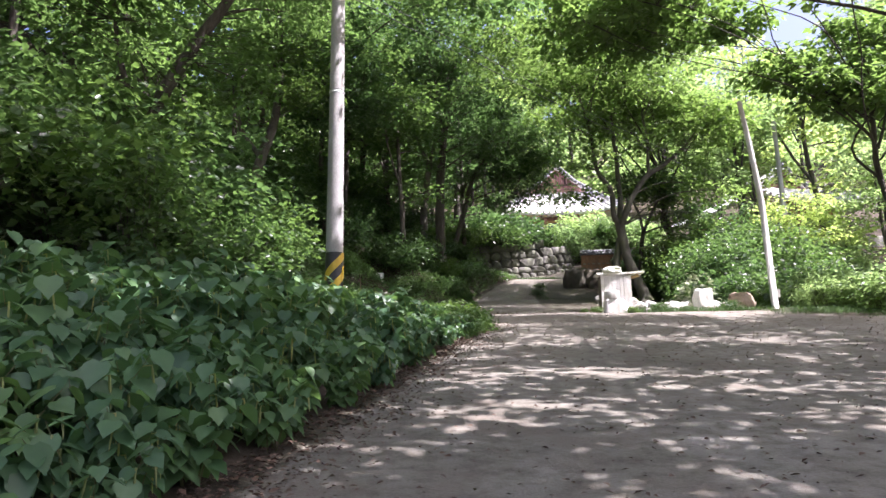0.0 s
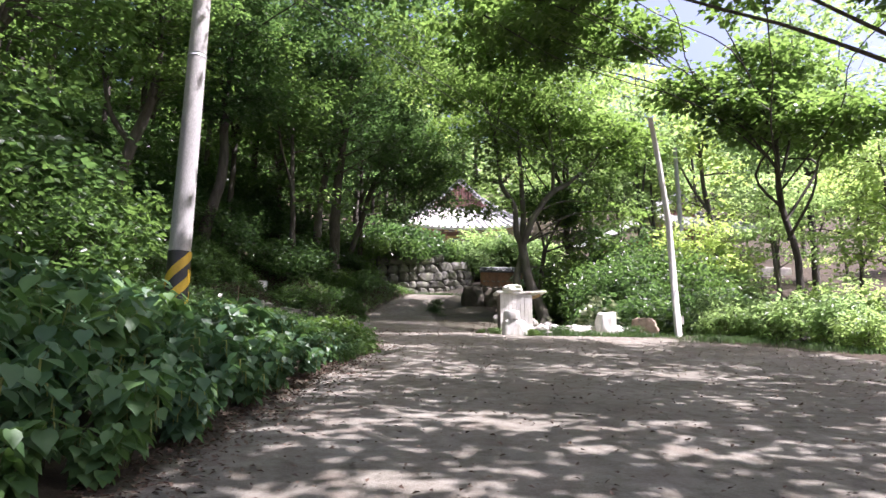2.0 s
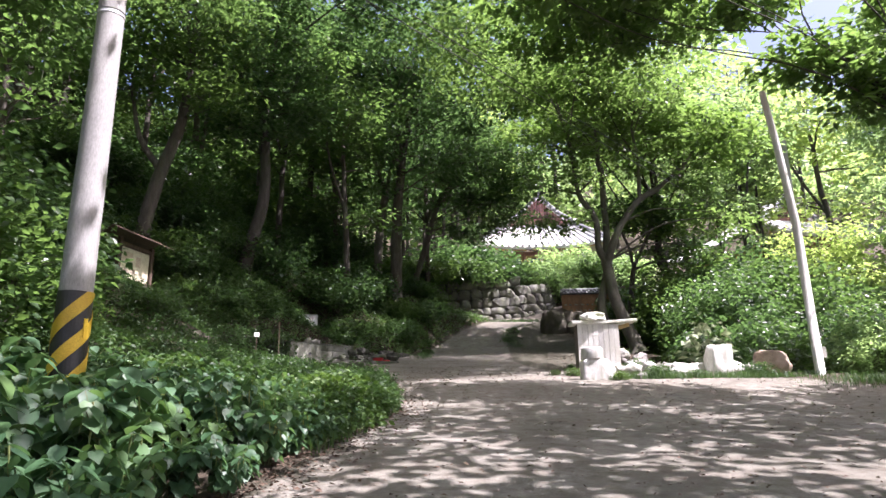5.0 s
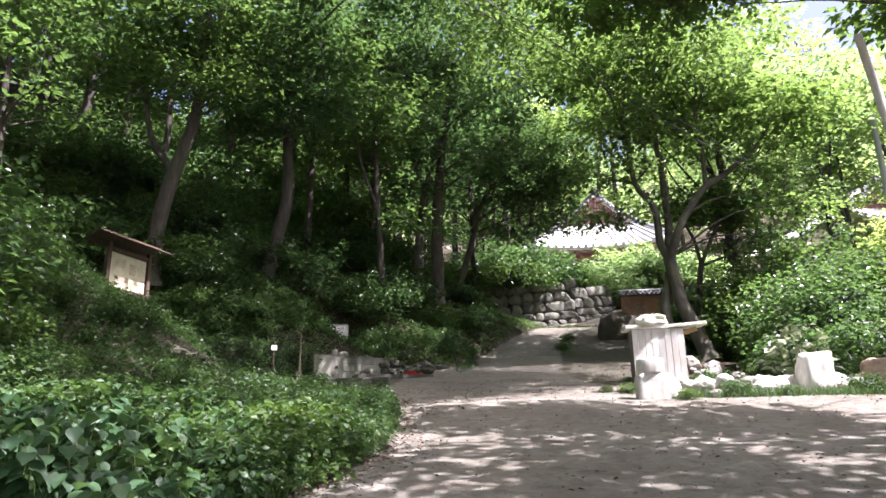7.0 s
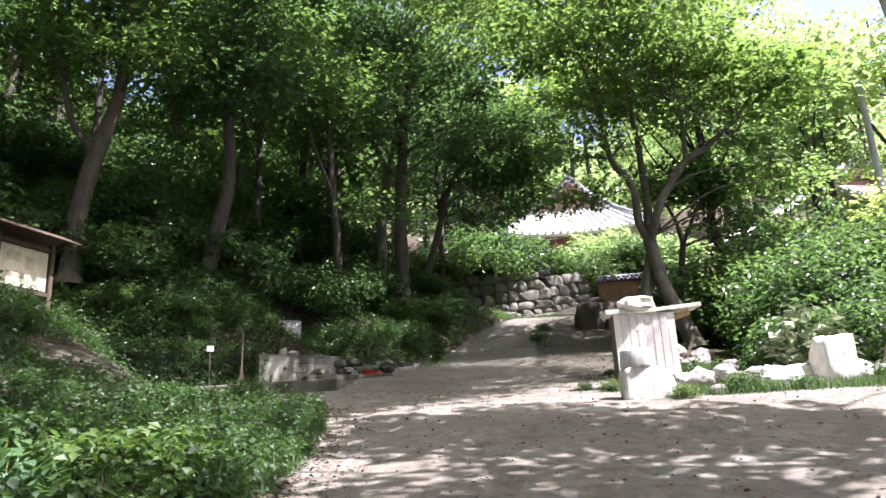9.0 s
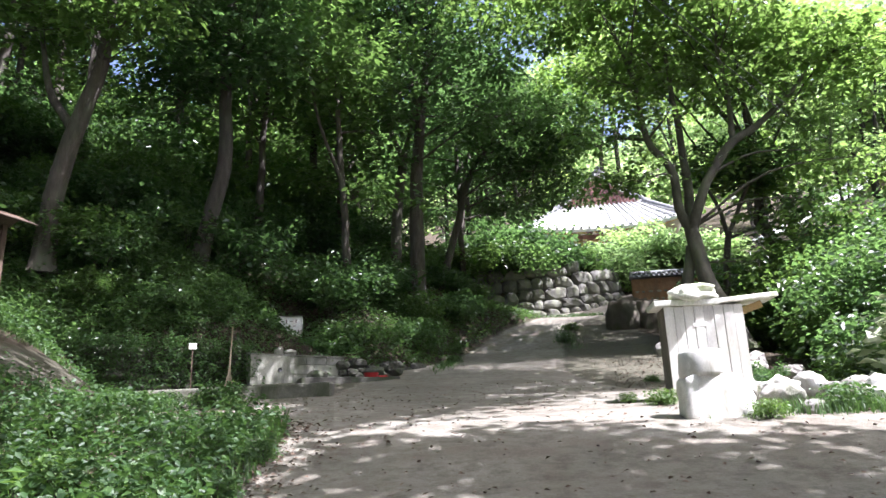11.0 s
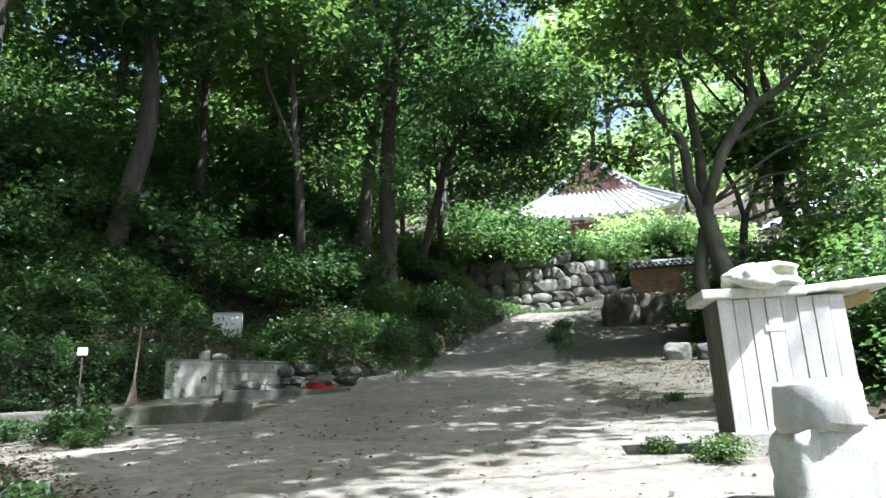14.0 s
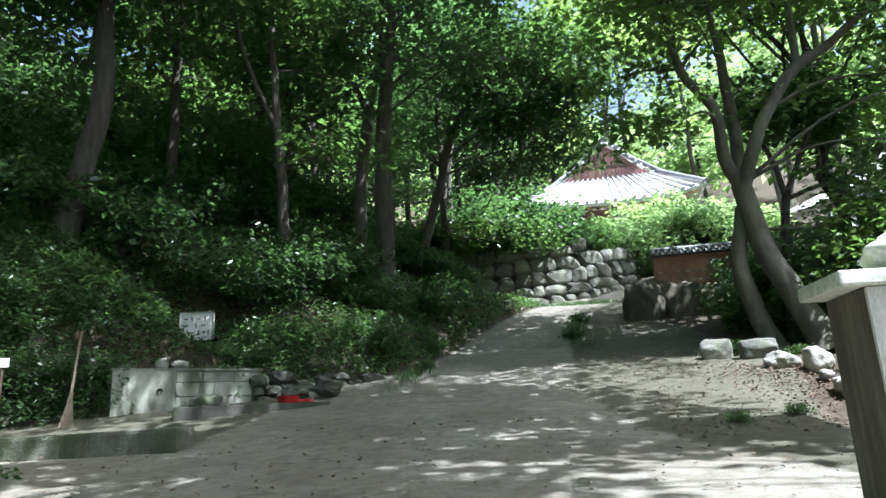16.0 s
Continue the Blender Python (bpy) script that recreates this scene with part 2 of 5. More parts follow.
def _edge(attr):
    add = _nt.nodes.new("ShaderNodeMath"); add.operation = "MULTIPLY_ADD"
    _nt.links.new(_n2, add.inputs[0]); add.inputs[1].default_value = 0.7
    _nt.links.new(attr.outputs["Fac"], add.inputs[2])
    return ramp(_nt, add.outputs[0], [(0.72, (0, 0, 0)), (0.98, (1, 1, 1))])


_col = mixc(_nt, _edge(_d), _soil, _dirt)
_col = mixc(_nt, _edge(_a), _col, _conc)
_fine = ramp(_nt, _n3, [(0.3, (0.72, 0.71, 0.70)), (0.65, (1.1, 1.1, 1.1))])
_col = mixc(_nt, 0.85, _col, _fine, "MULTIPLY")
_nt.links.new(_col, _b.inputs["Base Color"])
_b.inputs["Roughness"].default_value = 0.95
_b.inputs["Specular IOR Level"].default_value = 0.2
_mixh = _nt.nodes.new("ShaderNodeMath"); _mixh.operation = "ADD"
_nt.links.new(_n2, _mixh.inputs[0]); _nt.links.new(_n3, _mixh.inputs[1])
bump(_nt, _b, _mixh.outputs[0], 0.6, 0.03)

# ---------------------------------------------------------------- mesh helpers


def mesh_of(name, verts, faces, material, smooth=False, mats=None):
    me = bpy.data.meshes.new(name)
    me.from_pydata([tuple(v) for v in verts], [], [tuple(f) for f in faces])
    me.materials.append(material)
    if smooth:
        me.polygons.foreach_set("use_smooth", [True] * len(me.polygons))
    me.update()
    return me


def from_bm(name, bm, material, smooth=False):
    bmesh.ops.recalc_face_normals(bm, faces=bm.faces)
    me = bpy.data.meshes.new(name)
    bm.to_mesh(me)
    bm.free()
    me.materials.append(material)
    if smooth:
        me.polygons.foreach_set("use_smooth", [True] * len(me.polygons))
    return me


def part(name, data, material, parent, label=""):
    """Link a mesh or bmesh as one object under a thing or a part."""
    me = data if isinstance(data, bpy.types.Mesh) else from_bm(name, data, material)
    ob = new(name, me)
    ob.parent = parent
    if label:
        tagged(ob, label)
    return ob


def empty(name, m, label, category, group="", kind=""):
    ob = new(name)
    ob.empty_display_size = 0.2
    ob.matrix_basis = m
    return tagged(ob, label, category, group, kind)


def box_bm(cx, cy, cz, sx, sy, sz, bevel=0.01, bm=None, rot=None, jitter=0.0, rnd=None):
    """A bevelled box of full sizes sx, sy, sz about a centre."""
    bm = bm or bmesh.new()
    made = bmesh.ops.create_cube(bm, size=1.0)["verts"]
    for v in made:
        v.co = Vector((v.co.x * sx, v.co.y * sy, v.co.z * sz))
        if jitter:
            v.co += Vector((rnd.uniform(-1, 1), rnd.uniform(-1, 1), rnd.uniform(-1, 1))) * jitter
        if rot:
            v.co = rot @ v.co
        v.co += Vector((cx, cy, cz))
    if bevel:
        edges = list({e for v in made for e in v.link_edges})
        bmesh.ops.bevel(bm, geom=edges, offset=bevel, segments=2, profile=0.6, affect="EDGES")
    return bm


def tube(V, F, pts, radii, sides=7, cap=True):
    """Append a tapered tube along pts to the lists V and F."""
    pts = [Vector(p) for p in pts]
    start = len(V)
    for i, p in enumerate(pts):
        d = (pts[min(i + 1, len(pts) - 1)] - pts[max(i - 1, 0)])
        d = d.normalized() if d.length > 1e-6 else Vector((0, 0, 1))
        a = d.cross(Vector((0.31, 0.95, 0.05))).normalized()
        b = d.cross(a)
        for k in range(sides):
            w = 2 * math.pi * k / sides
            V.append(p + (a * math.cos(w) + b * math.sin(w)) * radii[i])
    for i in range(len(pts) - 1):
        for k in range(sides):
            q = (k + 1) % sides
            F.append((start + i * sides + k, start + i * sides + q, start + (i + 1) * sides + q, start + (i + 1) * sides + k))
    if cap:
        F.append(tuple(start + k for k in range(sides)))
        F.append(tuple(start + (len(pts) - 1) * sides + k for k in reversed(range(sides))))


def tube_mesh(name, pts, radii, material, sides=12, smooth=True):
    V, F = [], []
    tube(V, F, pts, radii, sides)
    return mesh_of(name, V, F, material, smooth)


def smooth_pts(pts, steps=4):
    """Catmull-Rom through control points of any width."""
    p = [np.array(q, float) for q in pts]
    p = [2 * p[0] - p[1]] + p + [2 * p[-1] - p[-2]]
    res = []
    for i in range(1, len(p) - 2):
        for s in range(steps):
            t = s / steps
            res.append(0.5 * (2 * p[i] + (p[i + 1] - p[i - 1]) * t + (2 * p[i - 1] - 5 * p[i] + 4 * p[i + 1] - p[i + 2]) * t * t
                              + (3 * p[i] - p[i - 1] - 3 * p[i + 1] + p[i + 2]) * t ** 3))
    res.append(p[-2])
    return res


def leaf_quads(name, P, D, U, L, W, material):
    """Many folded leaf blades: at P, pointing along D, facing U, of lengths L and widths W."""
    n = len(P)
    D = D / np.linalg.norm(D, axis=1, keepdims=True)
    S = np.cross(D, U)
    S /= np.linalg.norm(S, axis=1, keepdims=True) + 1e-9
    N = np.cross(S, D)
    L, W = L[:, None], W[:, None]
    mid = P + D * L * 0.45
    co = np.stack([P, mid + S * W * 0.5 + N * W * 0.16, P + D * L - N * L * 0.08, mid - S * W * 0.5 + N * W * 0.16], 1).reshape(-1, 3)
    base = np.arange(n) * 4
    tri = np.stack([np.stack([base, base + 1, base + 2], 1), np.stack([base, base + 2, base + 3], 1)], 1).reshape(-1)
    return raw_tris(name, co, tri, material)


def raw_tris(name, co, tri, material):
    me = bpy.data.meshes.new(name)
    me.vertices.add(len(co))
    me.vertices.foreach_set("co", np.asarray(co, np.float32).reshape(-1))
    k = len(tri) // 3
    me.loops.add(len(tri))
    me.loops.foreach_set("vertex_index", np.asarray(tri, np.int32))
    me.polygons.add(k)
    me.polygons.foreach_set("loop_start", np.arange(k, dtype=np.int32) * 3)
    me.polygons.foreach_set("loop_total", np.full(k, 3, np.int32))
    me.materials.append(material)
    me.update(calc_edges=True)
    return me


def rock_mesh(name, sx, sy, sz, material, seed, rough=0.22, sub=2, flat=0.0):
    """An uneven stone: a ball of facets pushed in and out, squared off by flat."""
    bm = bmesh.new()
    bmesh.ops.create_icosphere(bm, subdivisions=sub, radius=1.0)
    off = Vector((seed * 3.7, seed * 1.3, seed * 7.1))
    rk = random.Random(seed * 17 + 3)
    cuts = []
    for k in range(9):
        d = Vector((rk.gauss(0, 1), rk.gauss(0, 1), rk.gauss(0, 0.8))).normalized()
        cuts.append((d, rk.uniform(0.66, 0.9)))
    for v in bm.verts:
        c = v.co.copy()
        if flat:
            mx = max(abs(c.x), abs(c.y), abs(c.z))
            c = c.lerp(c / mx * 0.92, flat)
        for d, lim in cuts:
            over = c.dot(d) - lim - flat * 0.25
            if over > 0:
                c -= d * over * 0.85
        c *= 1 + rough * noise.noise(c * 1.1 + off) + rough * 0.45 * noise.noise(c * 2.9 + off) + rough * 0.2 * noise.noise(c * 7.0 + off)
        v.co = Vector((c.x * sx / 2, c.y * sy / 2, c.z * sz / 2))
    return from_bm(name, bm, material, sub > 3)


# ---------------------------------------------------------------- lie of the land


def smoothstep(a, b, v):
    t = np.clip((v - a) / (b - a), 0, 1)
    return t * t * (3 - 2 * t)


PROFILE_Y = np.array([-400, -60, -20, 0, 5, 11.7, 16, 20, 22, 23.5, 28, 31, 34, 38, 42, 46, 48, 50, 53, 57, 62, 75, 95, 140, 220, 500])
PROFILE_Z = np.array([-20, -7.5, -3.0, 0, 0.80, 1.95, 2.65, 3.30, 3.73, 3.92, 4.45, 4.90, 5.42, 6.05, 6.85, 8.35, 9.0, 9.5, 10.6, 12.4, 14.4, 18.5, 26, 48, 78, 110])
EDGE_Y = np.array([-60, 0, 5, 10, 15, 18, 21, 23, 24, 25.5, 27, 28.5, 29.6, 31, 32.2, 33.6, 34.8, 36, 38, 40, 42, 44, 46, 48, 49.6, 51, 60])
EDGE_X = np.array([-8, -2.4, -1.25, -0.35, 0.55, 1.15, 0.9, 0.4, -0.6, -2.0, -3.6, -5.0, -6.5, -6.2, -4.6, -2.9, -1.3, 0.1, 0.8, 1.35, 1.8, 2.5, 3.4, 4.6, 5.6, -2, -4])


def land(x, y):
    """Height of the ground: a sloping track with a wooded bank on its western side."""
    x, y = np.asarray(x, float), np.asarray(y, float)
    z = np.interp(y, PROFILE_Y, PROFILE_Z)
    d = np.clip(np.interp(y, EDGE_Y, EDGE_X) - x, 0, None)
    up = smoothstep(28.5, 34, y)
    wide = 3 - 2 * smoothstep(22, 26, y)
    soft = 0.15 * np.minimum(d, wide) + (0.28 + 0.34 * smoothstep(20, 25, y)) * np.clip(d - wide, 0, 6)
    bank = soft * (1 - up) + 0.63 * np.minimum(d, 9) * up
    near = 1 - smoothstep(45.5, 49.2, y)
    rise = (bank + 0.55 * np.clip(d - 9, 0, 40) + (0.35 * up + 0.9 * smoothstep(28.8, 30, y) * (1 - smoothstep(33.5, 35.5, y))) * smoothstep(0.15, 0.9, d))
    z = z + rise * (0.25 + 0.75 * near)
    z = z - 1.7 * np.exp(-((x + 3.7) / 1.6) ** 2 - ((y - 35.9) / 1.4) ** 2)
    # eastern side: falls a little behind the row of stones, then climbs
    e = np.clip(x - 11.5, 0, None)
    z = z - 0.9 * smoothstep(11.0, 14.0, x) * smoothstep(23, 26, y) * (1 - smoothstep(36, 44, y)) + 0.10 * np.clip(e - 3, 0, 60) * smoothstep(20, 45, y)
    z = z - 0.7 * smoothstep(24.0, 27.0, y) * smoothstep(7.0, 8.5, x) * (1 - smoothstep(31, 34, y))
    return z


def land1(x, y):
    return float(land(x, y))


def paved_mask(x, y):
    left = x - np.interp(y, EDGE_Y, EDGE_X)
    right = np.interp(y, [-60, 20, 24, 29, 33, 43, 47, 50, 53], [14, 12.5, 7.0, 5.2, 4.9, 5.7, 7.2, 8.9, 12]) - x
    m = np.minimum(left, right)
    m = np.where((y > 28.8) & (y < 35), np.minimum(m, x + 0.6), m)
    return np.maximum(np.clip(m / 0.5 + 0.3, 0, 1) * (y < 53), 0.35 * lane(x, y) * (x < 3))


def lane(x, y):
    """A bare side path crossing the verge towards the notice board: 1 inside, 0 outside."""
    wob = 0.25 * np.sin(np.asarray(x) * 1.9) + 0.15 * np.sin(np.asarray(x) * 4.3 + 1)
    return smoothstep(22.3 + wob, 22.8 + wob, y) * (1 - smoothstep(25.6 - wob, 26.2 - wob, y)) * smoothstep(-4.8, -3.8, x)


def dirt_mask(x, y):
    left = x - np.interp(y, EDGE_Y, EDGE_X) + 0.15
    right = np.interp(y, [-60, 20.5, 22.4, 23.5, 28, 31, 36, 42, 46, 53], [15, 12.0, 9, 6.8, 7.2, 8.4, 9.4, 10.0, 8.5, 12]) - x
    return np.maximum(np.clip(np.minimum(left, right) / 0.6 + 0.3, 0, 1) * (y < 54), lane(x, y) * (x < 3))


def ground_sheet():
    xs = np.unique(np.round(np.concatenate([np.linspace(-700, -60, 22), np.linspace(-60, -12, 49), np.arange(-12, 14.01, 0.25), np.linspace(14, 60, 47), np.linspace(60, 700, 22)]), 3))
    ys = np.unique(np.round(np.concatenate([np.linspace(-600, -25, 24), np.linspace(-25, -2, 24), np.arange(-2, 54.01, 0.25), np.linspace(54, 100, 47), np.linspace(100, 800, 36)]), 3))
    X, Y = np.meshgrid(xs, ys)
    Z = land(X, Y)
    rs = np.random.RandomState(4)
    soft = rs.normal(0, 1, X.shape)
    soft = (soft + np.roll(soft, 1, 0) + np.roll(soft, 1, 1) + np.roll(soft, -1, 0) + np.roll(soft, -1, 1)) / 5
    P, Dm = paved_mask(X, Y), dirt_mask(X, Y)
    Z = Z + soft * np.where(P > 0.5, 0.012, np.where(Dm > 0.5, 0.02, 0.05))
    h, w = X.shape
    co = np.stack([X, Y, Z], -1).reshape(-1, 3)
    i = (np.arange(h - 1)[:, None] * w + np.arange(w - 1)[None]).reshape(-1)
    tri = np.stack([i, i + 1, i + w + 1, i, i + w + 1, i + w], 1).reshape(-1)
    me = raw_tris("ground", co, tri, M_GROUND)
    me.polygons.foreach_set("use_smooth", [True] * len(me.polygons))
    for nm, arr in (("paved", P), ("dirt", Dm)):
        at = me.attributes.new(nm, "FLOAT", "POINT")
        at.data.foreach_set("value", arr.reshape(-1).astype(np.float32))
    return tagged(new("ground", me), "dusty concrete track and trodden earth below a wooded bank", "ground", kind="structure")


ground_sheet()

# ---------------------------------------------------------------- plants


def clump_leaves(rs, centres, per, spray, flat, leaf, droop=0.25, tilt=0.45):
    """Leaf sprays round clump centres."""
    n = len(centres) * per
    C = np.repeat(centres, per, 0)
    ang = rs.uniform(0, 2 * math.pi, n)
    rad = spray * np.sqrt(rs.uniform(0, 1, n)) * rs.uniform(0.6, 1.25, len(centres)).repeat(per)
    P = C + np.stack([np.cos(ang) * rad, np.sin(ang) * rad, rs.normal(0, flat, n) * spray - droop * rad], 1)
    a2 = ang + rs.normal(0, 0.9, n)
    D = np.stack([np.cos(a2), np.sin(a2), rs.normal(-0.25, 0.35, n)], 1)
    U = np.stack([rs.normal(0, tilt, n), rs.normal(0, tilt, n), np.ones(n)], 1)
    L = leaf * rs.uniform(0.7, 1.3, n)
    return P, D, U, L, L * rs.uniform(0.5, 0.72, n)


def blob_points(rs, blobs, n):
    """Points spread over ellipsoids, denser towards their shells."""
    vol = np.array([b[1][0] * b[1][1] * b[1][2] for b in blobs]) ** 0.8
    pick = rs.choice(len(blobs), n, p=vol / vol.sum())
    v = rs.normal(0, 1, (n, 3))
    v /= np.linalg.norm(v, axis=1, keepdims=True)
    r = rs.uniform(0, 1, n) ** (1 / 2.4)
    C = np.array([b[0] for b in blobs], float)[pick]
    R = np.array([b[1] for b in blobs], float)[pick]
    return C + v * r[:, None] * R


def tree(name, m, label, stems, blobs, clumps, per, leaf, seed, spray=0.62, bark=None, leaf_mat=None, limbs=16, group=""):
    """A tree: tapered stems, limbs bent up into the crown, thin twigs, and a crown of leaf sprays with gaps."""
    rs = np.random.RandomState(seed)
    bark, leaf_mat = bark or M_BARK, leaf_mat or M_LEAF
    top = empty(name, m, label, "tree", group)
    V, F = [], []
    anchors = []
    for st in stems:
        pts = smooth_pts(st, 4)
        wob = [Vector(p[:3]) + Vector((noise.noise(Vector(p[:3]) * 0.7 + Vector((seed, 0, 0))), noise.noise(Vector(p[:3]) * 0.7 + Vector((0, seed, 9))), 0)) * 0.10 * min(1.0, i / 3) for i, p in enumerate(pts)]
        rad = [max(0.012, p[3]) for p in pts]
        rad[0] *= 1.35 if st[0][2] < 0.3 else 1.0
        tube(V, F, wob, rad, 9)
        anchors += [(np.array(w), r) for w, r in list(zip(wob, rad))[max(3, len(wob) // 3):]]
    C = blob_points(rs, blobs, clumps)
    A = np.array([a[0] for a in anchors])
    nodes, nrad = [a for a in A], [a[1] for a in anchors]
    for c in C[:limbs]:
        low = A - np.array([0, 0, 0.0])
        cost = np.linalg.norm(low - c, axis=1) + 2.0 * np.clip(low[:, 2] - c[2] + 0.3, 0, None)
        j = int(np.argmin(cost))
        a, r = A[j], min(anchors[j][1] * 0.5, 0.06)
        mid = a * 0.5 + c * 0.5 + np.array([rs.normal(0, 0.25), rs.normal(0, 0.25), 0.12 * np.linalg.norm(c - a)])
        pts = smooth_pts([(*a, r), (*mid, r * 0.6), (*c, 0.012)], 4)
        tube(V, F, [p[:3] for p in pts], [max(0.01, p[3]) for p in pts], 6, False)
        nodes += [p[:3] for p in pts[2:]]
        nrad += [p[3] for p in pts[2:]]
    nodes = np.array(nodes)
    for c in C[limbs:]:
        j = int(np.argmin(np.linalg.norm(nodes - c, axis=1) + 0.6 * np.clip(nodes[:, 2] - c[2], 0, None)))
        a = nodes[j]
        r = min(0.02, float(nrad[j]) * 0.7)
        tube(V, F, [a, c], [r, 0.005], 3, False)
    part("trunk", mesh_of("trunk", V, F, bark, True), bark, top)
    part("crown", leaf_quads("crown", *clump_leaves(rs, C, per, spray, 0.16, leaf), leaf_mat), leaf_mat, top)
    return top


def bush(name, m, label, r, h, clumps, per, leaf, seed, leaf_mat=None, group="", spray=0.32):
    """A bush of many arching shoots with leaves from the ground up."""
    rs = np.random.RandomState(seed)
    leaf_mat = leaf_mat or M_LEAF_SHADED
    top = empty(name, m, label, "bush", group)
    C = blob_points(rs, [((0, 0, h * 0.45), (r, r, h * 0.5)), ((r * 0.3, -r * 0.2, h * 0.6), (r * 0.7, r * 0.7, h * 0.5)), ((-r * 0.4, r * 0.2, h * 0.5), (r * 0.6, r * 0.7, h * 0.45))], clumps)
    C[:, 2] = np.maximum(C[:, 2], 0.12)
    V, F = [], []
    for c in C[::3]:
        a = np.array([c[0] * 0.15, c[1] * 0.15, 0.0])
        mid = a * 0.4 + c * 0.6 + np.array([0, 0, 0.18 * h])
        tube(V, F, [a, mid, c], [0.014, 0.009, 0.004], 3, False)
    tagged(part("branchwork", mesh_of("branchwork", V, F, M_BARK), M_BARK, top), kind="stuff")
    part("foliage", leaf_quads("foliage", *clump_leaves(rs, C, per, spray, 0.35, leaf, 0.2, 0.7), leaf_mat), leaf_mat, top)
    return top


def heart_leaves(name, P, D, U, L, material):
    """Broad heart-shaped blades with a folded midrib and a pointed tip."""
    n = len(P)
    D = D / np.linalg.norm(D, axis=1, keepdims=True)
    S = np.cross(D, U); S /= np.linalg.norm(S, axis=1, keepdims=True) + 1e-9
    N = np.cross(S, D)
    shape = [(0.0, 0.0, 0.0), (-0.08, 0.22, 0.03), (0.15, 0.42, 0.07), (0.45, 0.44, 0.05), (0.75, 0.22, -0.03), (1.05, 0.0, -0.14),
             (0.75, -0.22, -0.03), (0.45, -0.44, 0.05), (0.15, -0.42, 0.07), (-0.08, -0.22, 0.03), (0.42, 0.0, -0.02)]
    co = np.stack([P + L[:, None] * (D * a + S * b + N * c) for a, b, c in shape], 1).reshape(-1, 3)
    ring = [(10, i, i + 1) for i in range(9)] + [(10, 9, 0)]
    tri = (np.array(ring).reshape(1, -1) + (np.arange(n) * 11)[:, None]).reshape(-1)
    return raw_tris(name, co, tri, material)


def nettle_plant(seed, h, stalks, spikes):
    """A broad-leaved waist-high plant: leaning stalks, paired heart leaves, hanging flower strands."""
    rs = np.random.RandomState(seed)
    top = empty("broad_leaved_plant", Matrix(), "waist-high plant with broad dull green heart-shaped leaves and hanging flower strands", "plant", "broad-leaved plants beside the track")
    V, F, P, D, U, L, SP, SD = [], [], [], [], [], [], [], []
    for s in range(stalks):
        a = rs.uniform(0, 2 * math.pi)
        lean = rs.uniform(0.1, 0.5)
        hh = h * rs.uniform(0.65, 1.1)
        b = np.array([math.cos(a), math.sin(a), 0])
        pts = [b * 0.08, b * (0.08 + lean * 0.35 * hh) + np.array([0, 0, hh * 0.55]), b * (0.08 + lean * hh) + np.array([0, 0, hh])]
        fine = smooth_pts(pts, 4)
        tube(V, F, fine, list(np.linspace(0.009, 0.003, len(fine))), 3, False)
        for i, p in enumerate(fine[2:]):
            for side in (0, 1):
                w = a + i * 1.57 + side * math.pi + rs.normal(0, 0.4)
                stem = np.array([math.cos(w), math.sin(w), 0.15])
                ll = rs.uniform(0.16, 0.27) * (1.0 if i < 7 else 0.7)
                q = p + stem * 0.05
                P.append(q); D.append([stem[0], stem[1], rs.uniform(-1.3, -0.25)])
                U.append([rs.normal(0, 0.2) + stem[0] * 0.5, rs.normal(0, 0.2) + stem[1] * 0.5, 1]); L.append(ll)
        if s < spikes:
            for j in range(3):
                p = fine[-2 - j]
                w = rs.uniform(0, 6.28)
                e = p + np.array([math.cos(w) * 0.07, math.sin(w) * 0.07, 0.01])
                SP.append((p, e, e + np.array([math.cos(w) * 0.03, math.sin(w) * 0.03, -rs.uniform(0.14, 0.30)])))
    tagged(part("stalks", mesh_of("stalks", V, F, M_STEM), M_STEM, top), kind="stuff")
    part("leaves", heart_leaves("leaves", np.array(P), np.array(D), np.array(U), np.array(L), M_BROAD), M_BROAD, top)
    if SP:
        V, F = [], []
        for a, b, c in SP:
            tube(V, F, [a, b, (b + c) / 2, c], [0.004, 0.010, 0.011, 0.004], 4, False)
        tagged(part("flower_strands", mesh_of("flower_strands", V, F, M_SPIKE), M_SPIKE, top), "pale yellow-green hanging flower strands", kind="stuff")
    return top


def blades(name, pts, hmin, hmax, wid, seed, material, label):
    """Grass: bent two-triangle blades over a strip of ground, too many to count."""
    rs = np.random.RandomState(seed)
    n = len(pts)
    a = rs.uniform(0, 2 * math.pi, n)
    h = rs.uniform(hmin, hmax, n)
    lean = rs.uniform(0.15, 0.8, n) * h
    d = np.stack([np.cos(a), np.sin(a), np.zeros(n)], 1)
    s = np.stack([-np.sin(a), np.cos(a), np.zeros(n)], 1) * (wid * rs.uniform(0.6, 1.4, n))[:, None]
    up = np.array([0, 0, 1.0])
    m1 = pts + d * lean[:, None] * 0.35 + up * (h * 0.62)[:, None]
    tip = pts + d * lean[:, None] + up * h[:, None]
    co = np.stack([pts - s, pts + s, m1 + s * 0.8, m1 - s * 0.8, tip], 1).reshape(-1, 3)
    b = (np.arange(n) * 5)[:, None]
    tri = (b + np.array([0, 1, 2, 0, 2, 3, 3, 2, 4])).reshape(-1)
    return tagged(new(name, raw_tris(name, co, tri, material)), label, "grass", kind="stuff")


def on_land(x, y, lift=0.0):
    return np.stack([x, y, land(x, y) + lift], 1)


def put(x, y, rz=0.0, s=1.0, lift=0.0, tilt=0.0):
    return pose(x, y, land1(x, y) + lift, tilt, 0, rz) @ Matrix.Scale(s, 4)


